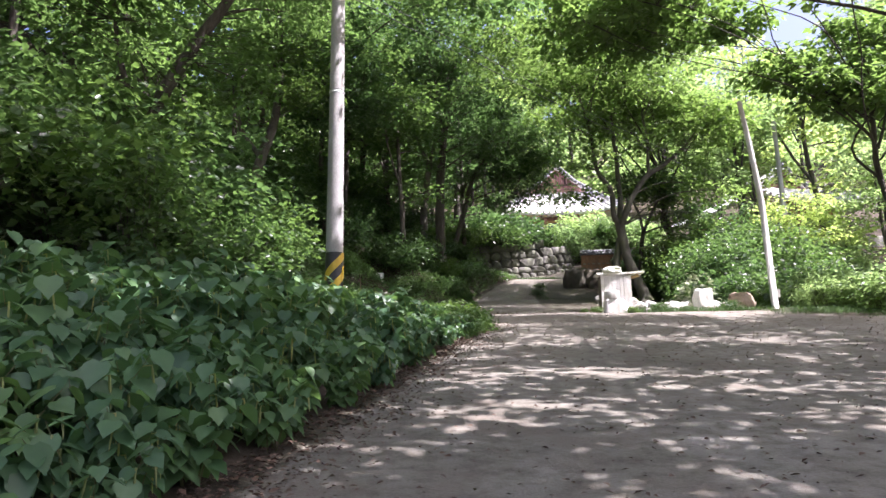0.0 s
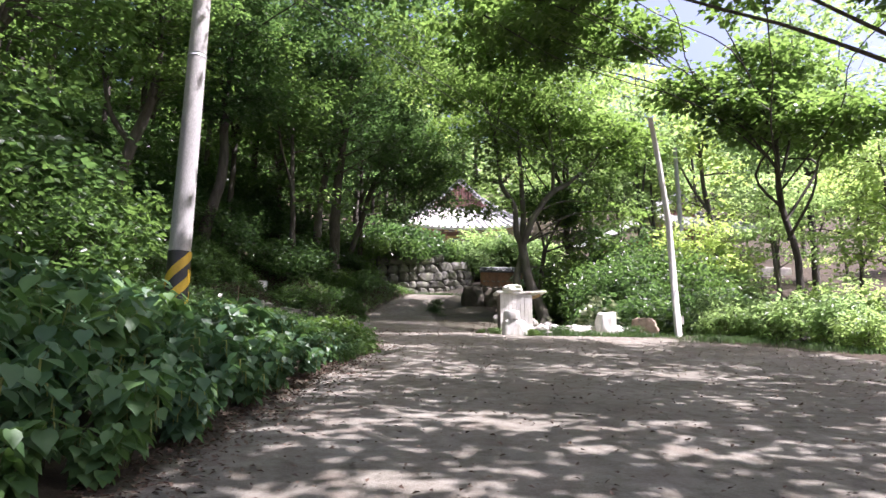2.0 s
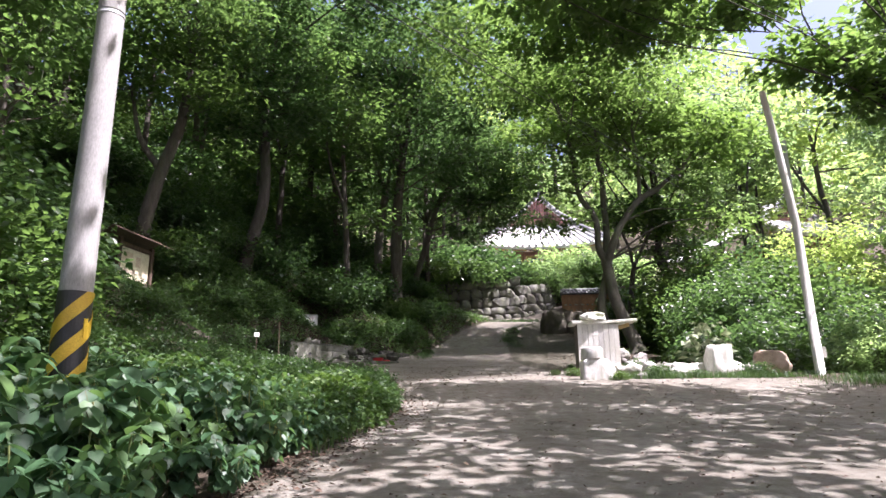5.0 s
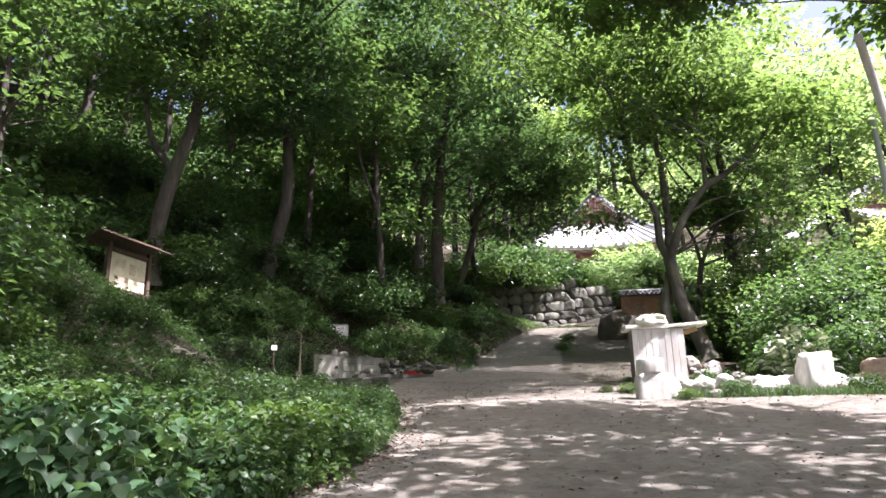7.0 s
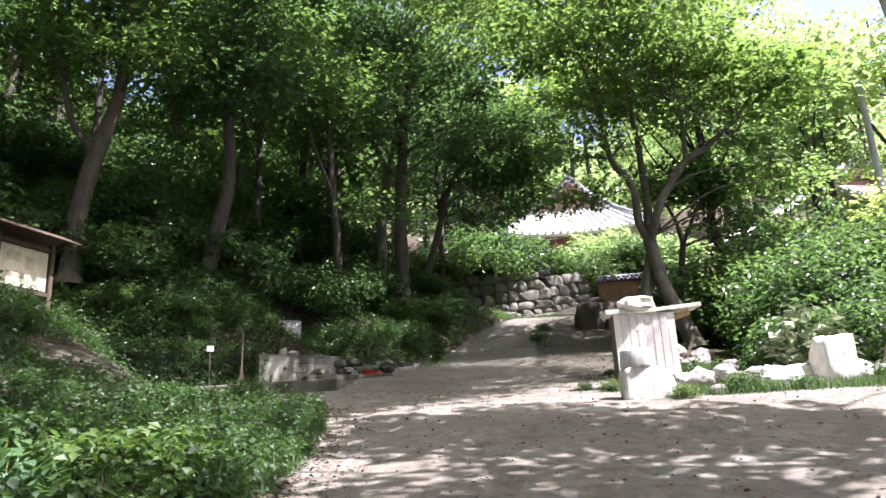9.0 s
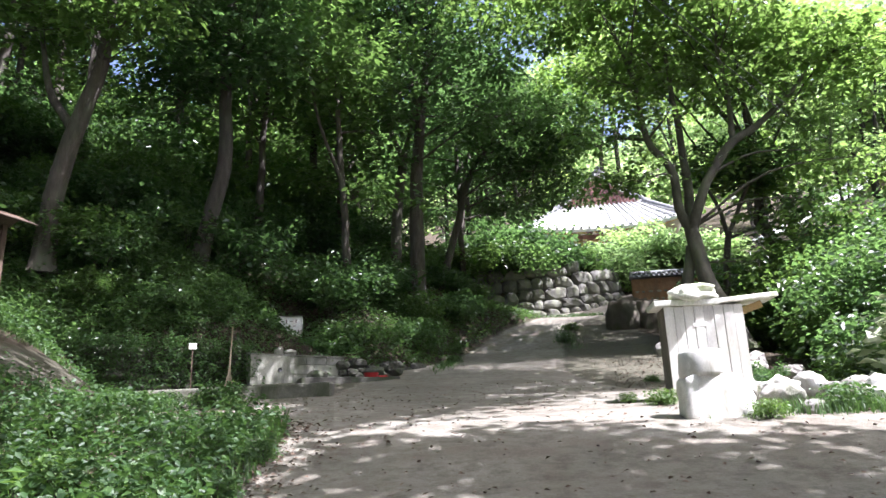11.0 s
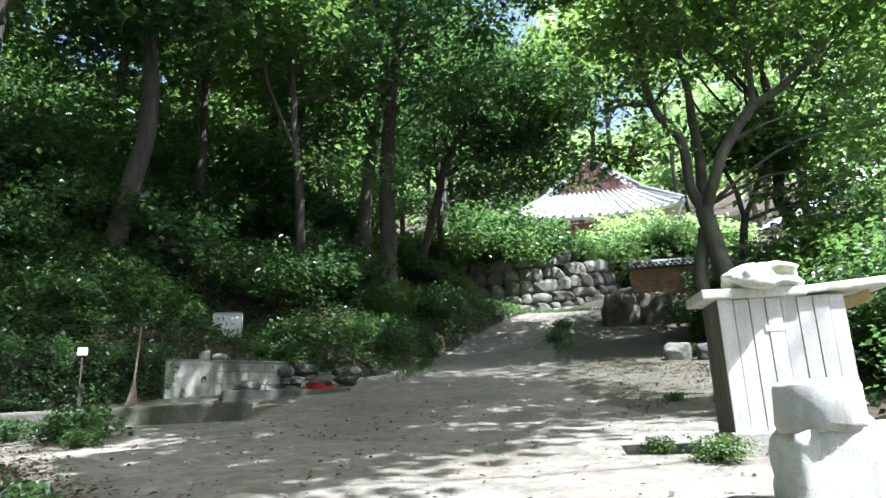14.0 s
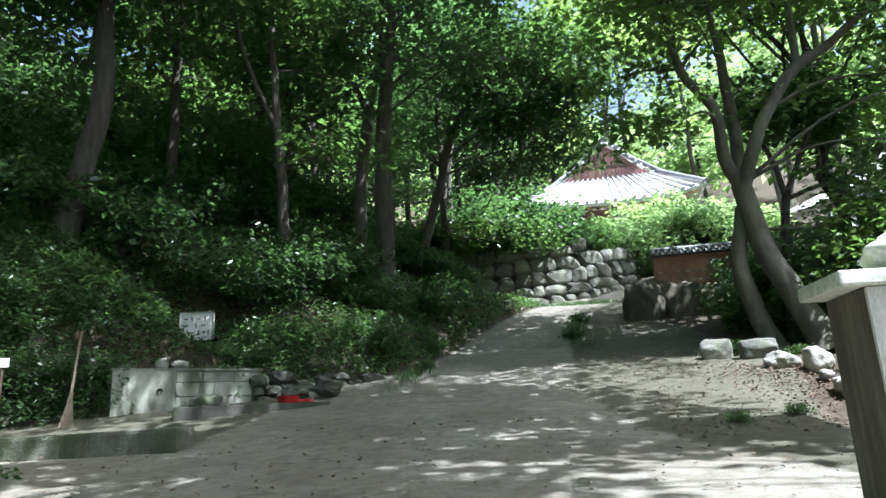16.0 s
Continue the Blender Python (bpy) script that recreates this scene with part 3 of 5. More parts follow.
def copy_scaled(ob, m, s):
    """A copy at another size."""
    c = copy_thing(ob, m)
    c.scale = (s, s, s * 1.0)
    return c


# ---------------------------------------------------------------- named trees near the track
def stem(*pts):
    return [tuple(p) for p in pts]


# forked leaning tree behind the cabinet
RB = (10.75, 36.6)
tree("maple_tree", put(*RB, lift=-0.05), "leaning forked tree with mossy grey bark beside the trodden yard",
     [stem((0, 0, 0, 0.346), (-0.28, 0.5, 1.4, 0.294), (-0.62, 1.2, 2.9, 0.269), (-0.78, 1.5, 4.6, 0.256)),
      stem((-0.75, 1.45, 4.4, 0.192), (-1.12, 1.4, 5.3, 0.166), (-1.24, 1.4, 6.8, 0.147), (-1.92, 1.4, 8.0, 0.122), (-2.2, 1.4, 10.1, 0.090), (-2.7, 1.2, 12.6, 0.038)),
      stem((-0.78, 1.5, 4.5, 0.192), (-0.55, 2.0, 6.7, 0.160), (-0.6, 2.0, 8.4, 0.128), (-0.7, 2.0, 11.1, 0.077), (-0.9, 1.8, 13.2, 0.038)),
      stem((-0.75, 1.4, 4.5, 0.192), (-0.55, 0.9, 5.4, 0.173), (-0.1, 0.9, 6.35, 0.160), (0.92, 0.9, 7.5, 0.154), (1.98, 0.9, 8.15, 0.115), (3.2, 0.7, 9.3, 0.064), (4.0, 0.6, 10.6, 0.026)),
      stem((0.88, 0.9, 7.4, 0.109), (0.95, 0.9, 9.5, 0.083), (0.8, 0.9, 11.2, 0.051), (1.1, 0.9, 12.6, 0.026)),
      stem((-0.7, 0.9, 0, 0.282), (-1.05, 1.2, 1.3, 0.230), (-1.15, 1.45, 2.6, 0.205), (-0.85, 1.6, 4.0, 0.166))],
     [((-2.8, 1.4, 8.4), (2.2, 1.9, 1.0)), ((-3.4, 0.8, 6.4), (1.7, 1.5, 0.6)), ((-2.4, 1.2, 10.6), (2.4, 2.2, 1.2)), ((1.6, 0.6, 9.6), (2.2, 2.0, 1.0)), ((3.6, 0.6, 8.2), (1.9, 1.8, 0.9)), ((-0.6, 2.0, 12.2), (2.8, 2.4, 1.3)), ((4.0, 0.2, 6.2), (1.8, 1.6, 0.8)), ((2.6, 1.4, 11.6), (2.6, 2.4, 1.1)), ((0.6, 1.6, 7.0), (1.2, 1.0, 0.6)), ((2.8, 1.2, 4.6), (1.8, 1.5, 0.8)), ((1.6, 1.9, 3.4), (1.1, 1.0, 0.6)),
      ((-3.2, -4.6, 12.0), (2.8, 2.4, 0.9)), ((-5.5, -6.4, 12.6), (2.6, 2.2, 0.8)), ((-0.2, -5.2, 11.4), (2.6, 2.2, 0.9)), ((-6.2, -3.4, 11.9), (2.6, 2.2, 0.8)), ((-8.2, -6.0, 12.2), (2.6, 2.2, 0.8)), ((0.8, -2.4, 12.0), (2.6, 2.2, 0.9)), ((-0.8, -7.8, 10.8), (2.4, 2.0, 0.8)), ((-2.2, -1.6, 12.8), (3.2, 2.6, 1.0)), ((-5.0, 0.6, 13.6), (2.6, 2.2, 0.8)), ((-7.6, -1.8, 13.0), (2.6, 2.2, 0.8))],
     760, 20, 0.25, 11, spray=0.70, bark=M_BARK_SMOOTH, limbs=30, leaf_mat=M_MAPLE)
tree("slender_tree", put(11.2, 39.6), "thin dark crooked tree among bushes",
     [stem((0, 0, 0, 0.15), (0.25, 0.2, 2.0, 0.135), (0.62, 0.4, 4.3, 0.12)), stem((0.6, 0.4, 4.2, 0.09), (0.32, 0.4, 5.4, 0.07), (-0.3, 0.4, 7.0, 0.03)), stem((0.62, 0.4, 4.2, 0.09), (1.32, 0.4, 5.6, 0.075), (1.7, 0.4, 6.4, 0.05), (2.0, 0.4, 8.4, 0.02)), stem((0.7, 0.4, 4.1, 0.07), (1.8, 0.4, 4.45, 0.055), (3.05, 0.4, 4.3, 0.03))],
     [((1.8, 0.4, 7.2), (2.0, 1.6, 1.2)), ((0.0, 0.4, 7.2), (1.0, 1.0, 0.8)), ((3.4, 0.3, 5.4), (1.3, 1.2, 0.7))], 120, 22, 0.23, 12, spray=0.66)
# trio on the bank
tree("tall_tree", put(-0.35, 43.0), "tall dark straight-trunked tree on the bank", [stem((0, 0, 0, 0.36), (0.05, 0, 3.5, 0.31), (0.2, 0, 7.5, 0.25), (0.9, -0.2, 12.5, 0.13), (1.2, -0.2, 15.5, 0.04)), stem((0.15, 0, 6.0, 0.13), (0.3, -0.5, 9.0, 0.10), (-0.3, -1.2, 13.0, 0.05))],
     [((1.4, -0.6, 10.0), (4.0, 3.4, 2.4)), ((0.6, 0.2, 13.4), (3.4, 3.0, 2.4)), ((3.6, -1.6, 7.4), (2.6, 2.2, 1.5)), ((-1.6, -1.6, 9.0), (2.2, 2.2, 1.4)), ((3.0, -2.6, 14.6), (4.4, 3.6, 1.6)), ((-1.0, -2.6, 16.0), (4.2, 3.6, 1.6)), ((3.8, -3.6, 10.2), (3.0, 2.6, 1.2)), ((5.0, -2.0, 12.4), (3.2, 2.8, 1.3)), ((2.4, -6.2, 12.6), (3.4, 3.0, 1.2)), ((6.0, -5.0, 13.4), (2.8, 2.6, 0.9))], 700, 24, 0.25, 13, spray=0.8, limbs=28, leaf_mat=M_LEAF_SHADED)
tree("forked_tree", put(-1.45, 44.2), "pale brown forked tree on the bank", [stem((0, 0, 0, 0.27), (0.1, 0, 3.0, 0.235), (0.45, 0, 6.0, 0.21)), stem((0.4, 0, 5.8, 0.13), (-0.6, 0, 8.4, 0.10), (-1.6, 0.1, 12.0, 0.05)), stem((0.45, 0, 5.8, 0.13), (1.0, 0, 8.5, 0.10), (0.9, 0, 13, 0.04))],
     [((-1.4, 0, 11.0), (3.0, 2.6, 2.6)), ((0.9, -0.4, 12.6), (2.6, 2.4, 2.2)), ((-2.4, -0.8, 8.0), (1.8, 1.6, 1.1)), ((-3.6, -2.0, 14.4), (4.0, 3.4, 1.5))], 380, 24, 0.25, 14, spray=0.8, bark=M_BARK_SMOOTH, leaf_mat=M_LEAF_SHADED)
tree("leaning_tree", put(0.4, 46.0), "dark tree leaning over the stone wall", [stem((0, 0, 0, 0.20), (0.9, 0, 3.0, 0.17), (1.7, 0, 5.6, 0.14), (3.3, -0.3, 7.6, 0.08), (5.2, -0.6, 8.6, 0.03))],
     [((3.2, -0.4, 7.8), (2.6, 2.0, 1.4)), ((5.6, -0.8, 7.8), (2.8, 2.0, 1.4)), ((5.0, -0.6, 6.0), (2.6, 1.8, 0.7)), ((4.4, -0.4, 9.6), (2.6, 2.0, 1.0)), ((3.4, -0.8, 5.4), (2.2, 1.8, 0.8)), ((5.3, -1.0, 4.4), (1.9, 1.6, 0.6)), ((5.9, -1.0, 6.2), (1.8, 1.6, 0.7)), ((3.8, -0.8, 3.4), (1.8, 1.5, 0.5)), ((6.4, -1.0, 3.5), (1.2, 1.2, 0.35))], 560, 24, 0.23, 15, spray=0.75, leaf_mat=M_LEAF_SHADED)
tree("bank_tree", put(-6.1, 34.5), "brown slightly leaning tree on the wooded bank", [stem((-0.1, 0, 0, 0.33), (0.1, 0, 1.2, 0.27), (0.5, 0, 2.9, 0.25), (0.55, 0, 5.4, 0.21), (0.5, 0, 8.5, 0.15), (0.9, -0.3, 12.0, 0.05))],
     [((0.4, -0.4, 9.0), (3.2, 3.0, 2.6)), ((1.6, -1.2, 6.8), (2.2, 1.8, 1.1)), ((-1.2, -0.4, 6.2), (1.8, 1.6, 0.8)), ((0.6, -1.6, 13.4), (4.4, 3.8, 1.5)), ((4.2, -0.6, 12.0), (3.6, 3.0, 1.2)), ((4.6, -4.6, 12.6), (3.2, 2.8, 1.0)), ((7.2, -2.0, 13.4), (3.2, 3.0, 1.0)), ((1.5, -5.6, 13.0), (3.4, 3.0, 1.0)), ((-3.0, -4.0, 12.6), (3.4, 3.0, 1.0)), ((7.6, -6.0, 11.0), (3.0, 2.6, 0.9)), ((9.0, -2.4, 12.0), (2.8, 2.4, 0.9))], 900, 20, 0.26, 16, spray=0.75, leaf_mat=M_LEAF_SHADED)
tree("crooked_tree", put(-9.3, 31.6), "thick dark crooked tree on the wooded bank", [stem((0, 0, 0, 0.34), (0.1, 0, 2.2, 0.28), (0.5, 0, 4.4, 0.25), (1.1, 0, 6.4, 0.20), (1.3, 0, 9.5, 0.12), (1.2, 0, 12.5, 0.04)), stem((0.5, 0, 4.2, 0.15), (-0.6, 0.2, 5.8, 0.11), (-1.2, 0.3, 8.6, 0.04))],
     [((1.2, -0.4, 10.0), (3.0, 2.6, 1.6)), ((-1.2, 0.2, 8.4), (2.2, 2.0, 1.2)), ((2.4, -1.2, 7.2), (2.0, 1.6, 0.8)), ((1.2, -0.8, 13.4), (3.4, 3.0, 1.4))], 330, 22, 0.25, 18, spray=0.75, leaf_mat=M_LEAF_SHADED)
# dark leaning tree beside the pole
tree("dark_leaning_tree", put(-7.6, 16.5), "dark leaning tree behind the concrete pole", [stem((0, 0, 0, 0.25), (0.0, 0, 1.8, 0.22), (0.15, 0, 3.2, 0.20), (0.6, 0, 4.6, 0.18), (1.2, 0, 5.7, 0.16), (2.0, 0, 7.0, 0.13), (3.4, -0.2, 10.0, 0.05)), stem((0.4, 0, 2.6, 0.10), (-0.8, 0.3, 5.0, 0.08), (-1.4, 0.3, 8.5, 0.03))],
     [((2.4, -0.4, 9.0), (3.4, 3.0, 2.4)), ((-1.4, 0.2, 7.6), (2.6, 2.4, 2.2)), ((-0.6, -1.2, 4.0), (2.2, 1.6, 1.1)), ((1.8, 0.6, 5.4), (1.8, 1.6, 1.0)), ((5.2, 1.0, 11.0), (3.4, 3.0, 1.1)), ((1.0, 5.0, 11.2), (3.6, 3.0, 1.2)), ((4.6, 5.2, 12.4), (3.4, 3.0, 1.0)), ((1.5, 9.5, 13.0), (3.4, 3.0, 1.0)), ((5.6, -1.5, 11.8), (3.2, 2.8, 1.0)), ((7.4, 2.8, 12.4), (2.8, 2.6, 0.9)), ((6.2, -3.5, 8.4), (2.8, 2.4, 0.8)), ((5.2, -6.5, 8.6), (2.8, 2.4, 0.8)), ((6.6, -0.5, 9.0), (2.8, 2.4, 0.8)), ((4.0, -9.5, 8.4), (2.8, 2.4, 0.8)), ((8.4, 1.8, 9.6), (2.8, 2.4, 0.8)), ((7.4, 4.8, 10.0), (2.6, 2.2, 0.8))], 1150, 24, 0.20, 17, spray=0.68)

# roadside shade trees over and behind the walk
SHADE = [((13.5, 0.5), [((9, 1, 11.2), (3.6, 3.0, 1.3)), ((12.5, 3.6, 12), (3.4, 3.0, 1.4)), ((7.4, 4.4, 11.6), (3.0, 2.6, 1.1)), ((14, -2, 11.4), (3.4, 3.0, 1.4))], 21, 150),
         ((15.5, 8.2), [((11, 8.4, 12.6), (3.2, 2.8, 1.2)), ((14.6, 10.2, 13.2), (3.4, 3.0, 1.4)), ((8.2, 9.6, 12.6), (2.8, 2.6, 1.0)), ((16.5, 6.6, 13), (3.2, 3.0, 1.4)), ((4.8, 8.2, 13.2), (2.8, 2.6, 1.0))], 22, 100),
         ((14.6, 15.2), [((11, 14.2, 13.6), (3.0, 2.8, 1.2)), ((15, 15.6, 14), (3.2, 2.8, 1.5)), ((8.2, 14.2, 13.8), (2.8, 2.6, 1.0)), ((16, 12.8, 13.4), (3.0, 2.8, 1.4)), ((4.2, 17.4, 14.8), (3.0, 2.6, 1.0)), ((5.0, 12.6, 13.8), (2.8, 2.4, 0.9)), ((1.6, 21.2, 15.6), (2.8, 2.4, 0.9))], 23, 66),
         ((4.5, -6.0), [((3.4, -2.4, 11), (3.4, 2.8, 1.2)), ((4.2, 2.2, 11.8), (3.2, 2.6, 1.0)), ((1.6, -4.6, 10.6), (3.4, 2.8, 1.2)), ((3.4, 5.2, 12.4), (2.6, 2.2, 0.9)), ((0.6, 8.4, 13.2), (2.8, 2.4, 0.9)), ((-0.8, 4.4, 12.6), (2.6, 2.2, 0.9))], 24, 170),
         ((16.1, 24.0), [((11.6, 17.8, 13.6), (2.0, 1.5, 1.0)), ((16.6, 17.4, 13.6), (2.2, 1.8, 1.2)), ((9.4, 18.4, 15.0), (2.2, 1.6, 0.9)), ((18.4, 25.6, 12.6), (2.0, 1.6, 1.2)), ((8.8, 25.0, 16.8), (2.4, 1.7, 0.8)), ((7.4, 21.0, 16.2), (2.0, 1.6, 0.8)), ((11.6, 26.2, 16.2), (2.4, 1.9, 0.9)), ((7.6, 27.4, 17.4), (2.6, 2.2, 0.8)), ((10.0, 28.8, 17.8), (2.6, 2.3, 0.8)), ((7.4, 30.6, 18.2), (2.6, 2.3, 0.8)), ((6.6, 23.4, 16.0), (2.2, 1.4, 0.7)), ((9.0, 22.9, 16.8), (2.0, 1.2, 0.7)), ((5.2, 25.6, 16.6), (2.2, 1.7, 0.7)), ((15.4, 23.8, 12.2), (2.2, 1.9, 1.1)), ((13.2, 24.6, 13.4), (1.8, 1.3, 0.8)), ((17.2, 22.0, 11.2), (1.8, 1.6, 0.9)), ((16.4, 24.4, 14.4), (2.2, 1.8, 1.0))], 26, 74),
         ((13.8, 41.0), [((11.2, 37.0, 18.8), (2.8, 2.2, 1.0)), ((9.0, 36.0, 19.2), (2.6, 2.2, 0.9)), ((10.6, 40.6, 18.6), (2.8, 2.6, 1.2)), ((8.4, 42.6, 19.2), (2.8, 2.4, 1.0)), ((12.6, 43.2, 18.6), (2.8, 2.6, 1.2)), ((13.4, 39.0, 18.0), (2.8, 2.4, 1.3)), ((7.4, 38.8, 19.6), (2.6, 2.4, 0.9)), ((13.8, 41, 13.5), (2.0, 2.0, 2.0)), ((15.4, 37.5, 16.4), (2.8, 2.4, 1.3))], 28, 82)]
for (bx, by), blobs, sd, dense in SHADE:
    g = land1(bx, by)
    rk = random.Random(sd)
    blobs = [((c[0] - bx, c[1] - by, c[2] - g), r) for c, r in blobs]
    slim = 0.58 if sd == 26 else 1.0
    st = [stem((0, 0, 0, 0.25 * slim), (0.15, 0.05, 3.0, 0.21 * slim), (-0.25, 0.15, 5.6, 0.18 * slim), (-0.1, 0, 8.4, 0.12 * slim), (-0.4, 0.1, 11.0, 0.04))]
    for k, (c, r) in enumerate(blobs):
        z0 = (0.50 + 0.07 * (k % 3)) * c[2]
        bend = rk.uniform(0.3, 0.5)
        far = 0.6 if abs(c[0]) + abs(c[1]) > 5 else 1.0
        p0, p3 = Vector((-0.12, 0.08, z0)), Vector((c[0], c[1], c[2] - 0.1))
        away = Vector((rk.uniform(-0.7, 0.7), rk.uniform(-0.7, 0.7), 0))
        p1 = p0.lerp(p3, 0.3) + away + Vector((0, 0, rk.uniform(0.2, 0.9)))
        p2 = p0.lerp(p3, 0.62 + 0.1 * bend) - away * 0.8 + Vector((0, 0, rk.uniform(0.0, 0.8)))
        st.append(stem((*p0, 0.10 * slim * far), (*p1, 0.075 * slim * far), (*p2, 0.05 * slim * far), (*p3, 0.028), (c[0] * 1.06, c[1] * 1.06, c[2] + 0.3, 0.012)))
    tree("shade_tree", put(bx, by), "tall spreading broadleaf tree overhanging the track", st, blobs, int(dense * 0.95) * len(blobs), 19, 0.31, sd, group="shade trees over the track", limbs=20, spray=0.6)

# ---------------------------------------------------------------- forest
TEMPLATES = []
for i, (hh, lean) in enumerate([(17.0, 0.3), (15.0, -0.5), (19.0, 0.1), (13.0, 0.8)]):
    rs = np.random.RandomState(50 + i)
    st = [stem((0, 0, 0, 0.19), (lean * 0.3, 0.1, hh * 0.25, 0.16), (lean * 0.7, 0.1, hh * 0.55, 0.12), (lean, 0, hh * 0.95, 0.03)),
          stem((lean * 0.5, 0.1, hh * 0.38, 0.09), (lean + 1.2, 0.5, hh * 0.6, 0.06), (lean + 1.8, 0.9, hh * 0.8, 0.02))]
    blobs = [((lean, 0, hh * 0.82), (3.9, 3.9, hh * 0.13)), ((lean + 1.6, 0.8, hh * 0.68), (3.0, 2.8, hh * 0.08)), ((lean - 1.8, -0.8, hh * 0.60), (2.8, 2.6, hh * 0.07)), ((0.6, -1.8, hh * 0.46), (2.4, 2.0, hh * 0.04)), ((-0.8, 1.6, hh * 0.34), (2.0, 1.7, hh * 0.03))]
    TEMPLATES.append((st, blobs, 60 + i))
FOREST = "trees of the wooded slope"
made, spots = {}, []
rs = np.random.RandomState(7)
for tries in range(6000):
    x, y = rs.uniform(-40, 3), rs.uniform(14, 74)
    edge = float(np.interp(y, EDGE_Y, EDGE_X))
    if y > 49:
        ok = x < 7.5 - 0.10 * (y - 49) and y > 54
    else:
        ok = x < edge - (2.6 if y > 36 else 5.2)
    if 14 < y < 31 and x > -12.5:
        ok = False
    if not ok or any((x - a) ** 2 + (y - b) ** 2 < 10.0 for a, b in spots):
        continue
    if any((x - a) ** 2 + (y - b) ** 2 < 3.0 for a, b in ((-0.35, 43), (-1.45, 44.2), (0.4, 46), (-6.1, 34.5), (-7.6, 16.5), (-9.3, 31.6))):
        continue
    spots.append((x, y))
    if len(spots) >= 112:
        break
east = [(20.5, 24.5), (23, 35), (28, 31), (30, 42), (36, 38), (33, 50), (40, 56), (24, 70), (31, 68), (44, 46), (38, 70), (21.5, 19.5), (26, 24), (22, 26), (25, 38), (18.5, 34.5), (17.5, 43), (21, 46.5), (20.5, 44), (27, 34.5), (24.5, 20.5), (31, 27), (35, 45), (7, 80), (14, 82), (2, 78), (21, 80), (28, 78), (-4, 76), (9, 86), (17, 88), (24, 87), (3.5, 60), (5.0, 66), (1.0, 64), (3, 72), (6.5, 75)]
tall_east = [(19, 43), (18, 49), (25.5, 45), (28, 39)]
west = [(-10, 4), (-13, 9), (-9.5, 11), (-15, 0), (-12, 15), (-17, 7), (-18, 14), (-22, 10)]
for n_, (x, y) in enumerate(spots + east + tall_east + west):
    i = n_ % 4
    light = (x, y) in tall_east or ((x, y) in east and (x > 8 or y > 74))
    # some slope trees take the lighter leaf, so backlit patches are coloured in
    pale = not light and (n_ % 3 == 0 or x < -20)
    key = (i, light, pale)
    sc = 0.8 + 0.4 * ((n_ * 7919) % 100) / 100
    if light:
        sc *= 1.1 if (x, y) in tall_east else (0.62 if y < 50 else (1.15 if y < 74 else 1.35))
    m = put(x, y, (n_ * 137) % 360, 1.0, -0.1)
    if key not in made:
        st, blobs, sd = TEMPLATES[i]
        lab = "sunlit yellow-green broadleaf tree" if light else "slim broadleaf tree in deep shade on the wooded slope"
        made[key] = tree("broadleaf_tree" if light else "forest_tree", m, lab, st, blobs, 165, 17, 0.36, sd + 10 * light, spray=0.9, leaf_mat=M_LEAF_SUNLIT if light else (M_LEAF if pale else M_LEAF_SHADED), group="sunny trees beyond the stones" if light else FOREST, limbs=14)
        made[key].scale = (sc, sc, sc)
    else:
        copy_scaled(made[key], m, sc).scale = (sc, sc, sc)


def far_woods():
    """Wooded hill beyond the houses, as one mass of leaf clumps."""
    rs = np.random.RandomState(91)
    P = []
    for k in range(620):
        y = rs.uniform(80, 190)
        x = rs.uniform(-70, 110)
        h = rs.uniform(6, 12)
        z = land1(x, y)
        P.append(blob_points(rs, [((x, y, z + h * 0.6), (3.6, 3.2, h * 0.42))], 18))
    C = np.concatenate(P)
    me = leaf_quads("far_woods", *clump_leaves(rs, C, 7, 1.2, 0.3, 0.95, 0.15, 0.8), M_LEAF_SUNLIT)
    return tagged(new("far_woods", me), "sunlit green wooded hillside beyond the houses", "woods", kind="stuff")


far_woods()

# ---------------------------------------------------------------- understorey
# bank bushes use the darkened leaf, shade included in the green
bush_dark = [bush("understorey_bush", put(-5.5, 38.5, 20), "dense dark green bush on the wooded bank", 1.5, 1.7, 105, 17, 0.175, 31, M_LEAF_SHADED, "understorey of the bank"),
             bush("understorey_bush", put(-2.6, 37.2, 80), "dense dark green bush on the wooded bank", 1.3, 1.3, 100, 18, 0.145, 32, M_LEAF_SHADED, "understorey of the bank")]
bush_big = bush("thicket_bush", put(-8.6, 12.0), "tall dense green thicket behind the roadside plants", 2.2, 3.0, 170, 20, 0.18, 37, M_LEAF_SHADED, "thicket behind the plants", 0.42)
n_ = thick = 0
for tries in range(9000):
    x, y = rs.uniform(-17, 3), rs.uniform(6, 49)
    if tries % 2:
        y = rs.uniform(30, 49)
    edge = float(np.interp(y, EDGE_Y, EDGE_X))
    gap = 0.55 if y > 35.5 else (1.3 if y > 29.5 else 5.4)
    if x > edge - gap or (22.5 < y < 29.5 and x > -8.4):
        continue
    if (x + 2.6) ** 2 + (y - 43) ** 2 < 2.2 or (-5.4 < x < -1.4 and y < 37.2):
        continue
    s_ = rs.uniform(0.4, 0.8) if x > edge - 3 else rs.uniform(0.8, 1.5)
    if y < 25:
        s_ = rs.uniform(1.2, 2.2)
    if y < 25:
        if thick >= 46 or (y > 16 and x > -9.5):
            continue
        thick += 1
        copy_scaled(bush_big, put(x, y, rs.uniform(0, 360)), rs.uniform(0.7, 1.25))
    else:
        copy_scaled(bush_dark[n_ % 2], put(x, y, rs.uniform(0, 360)), s_)
    n_ += 1
    if n_ >= 185:
        break
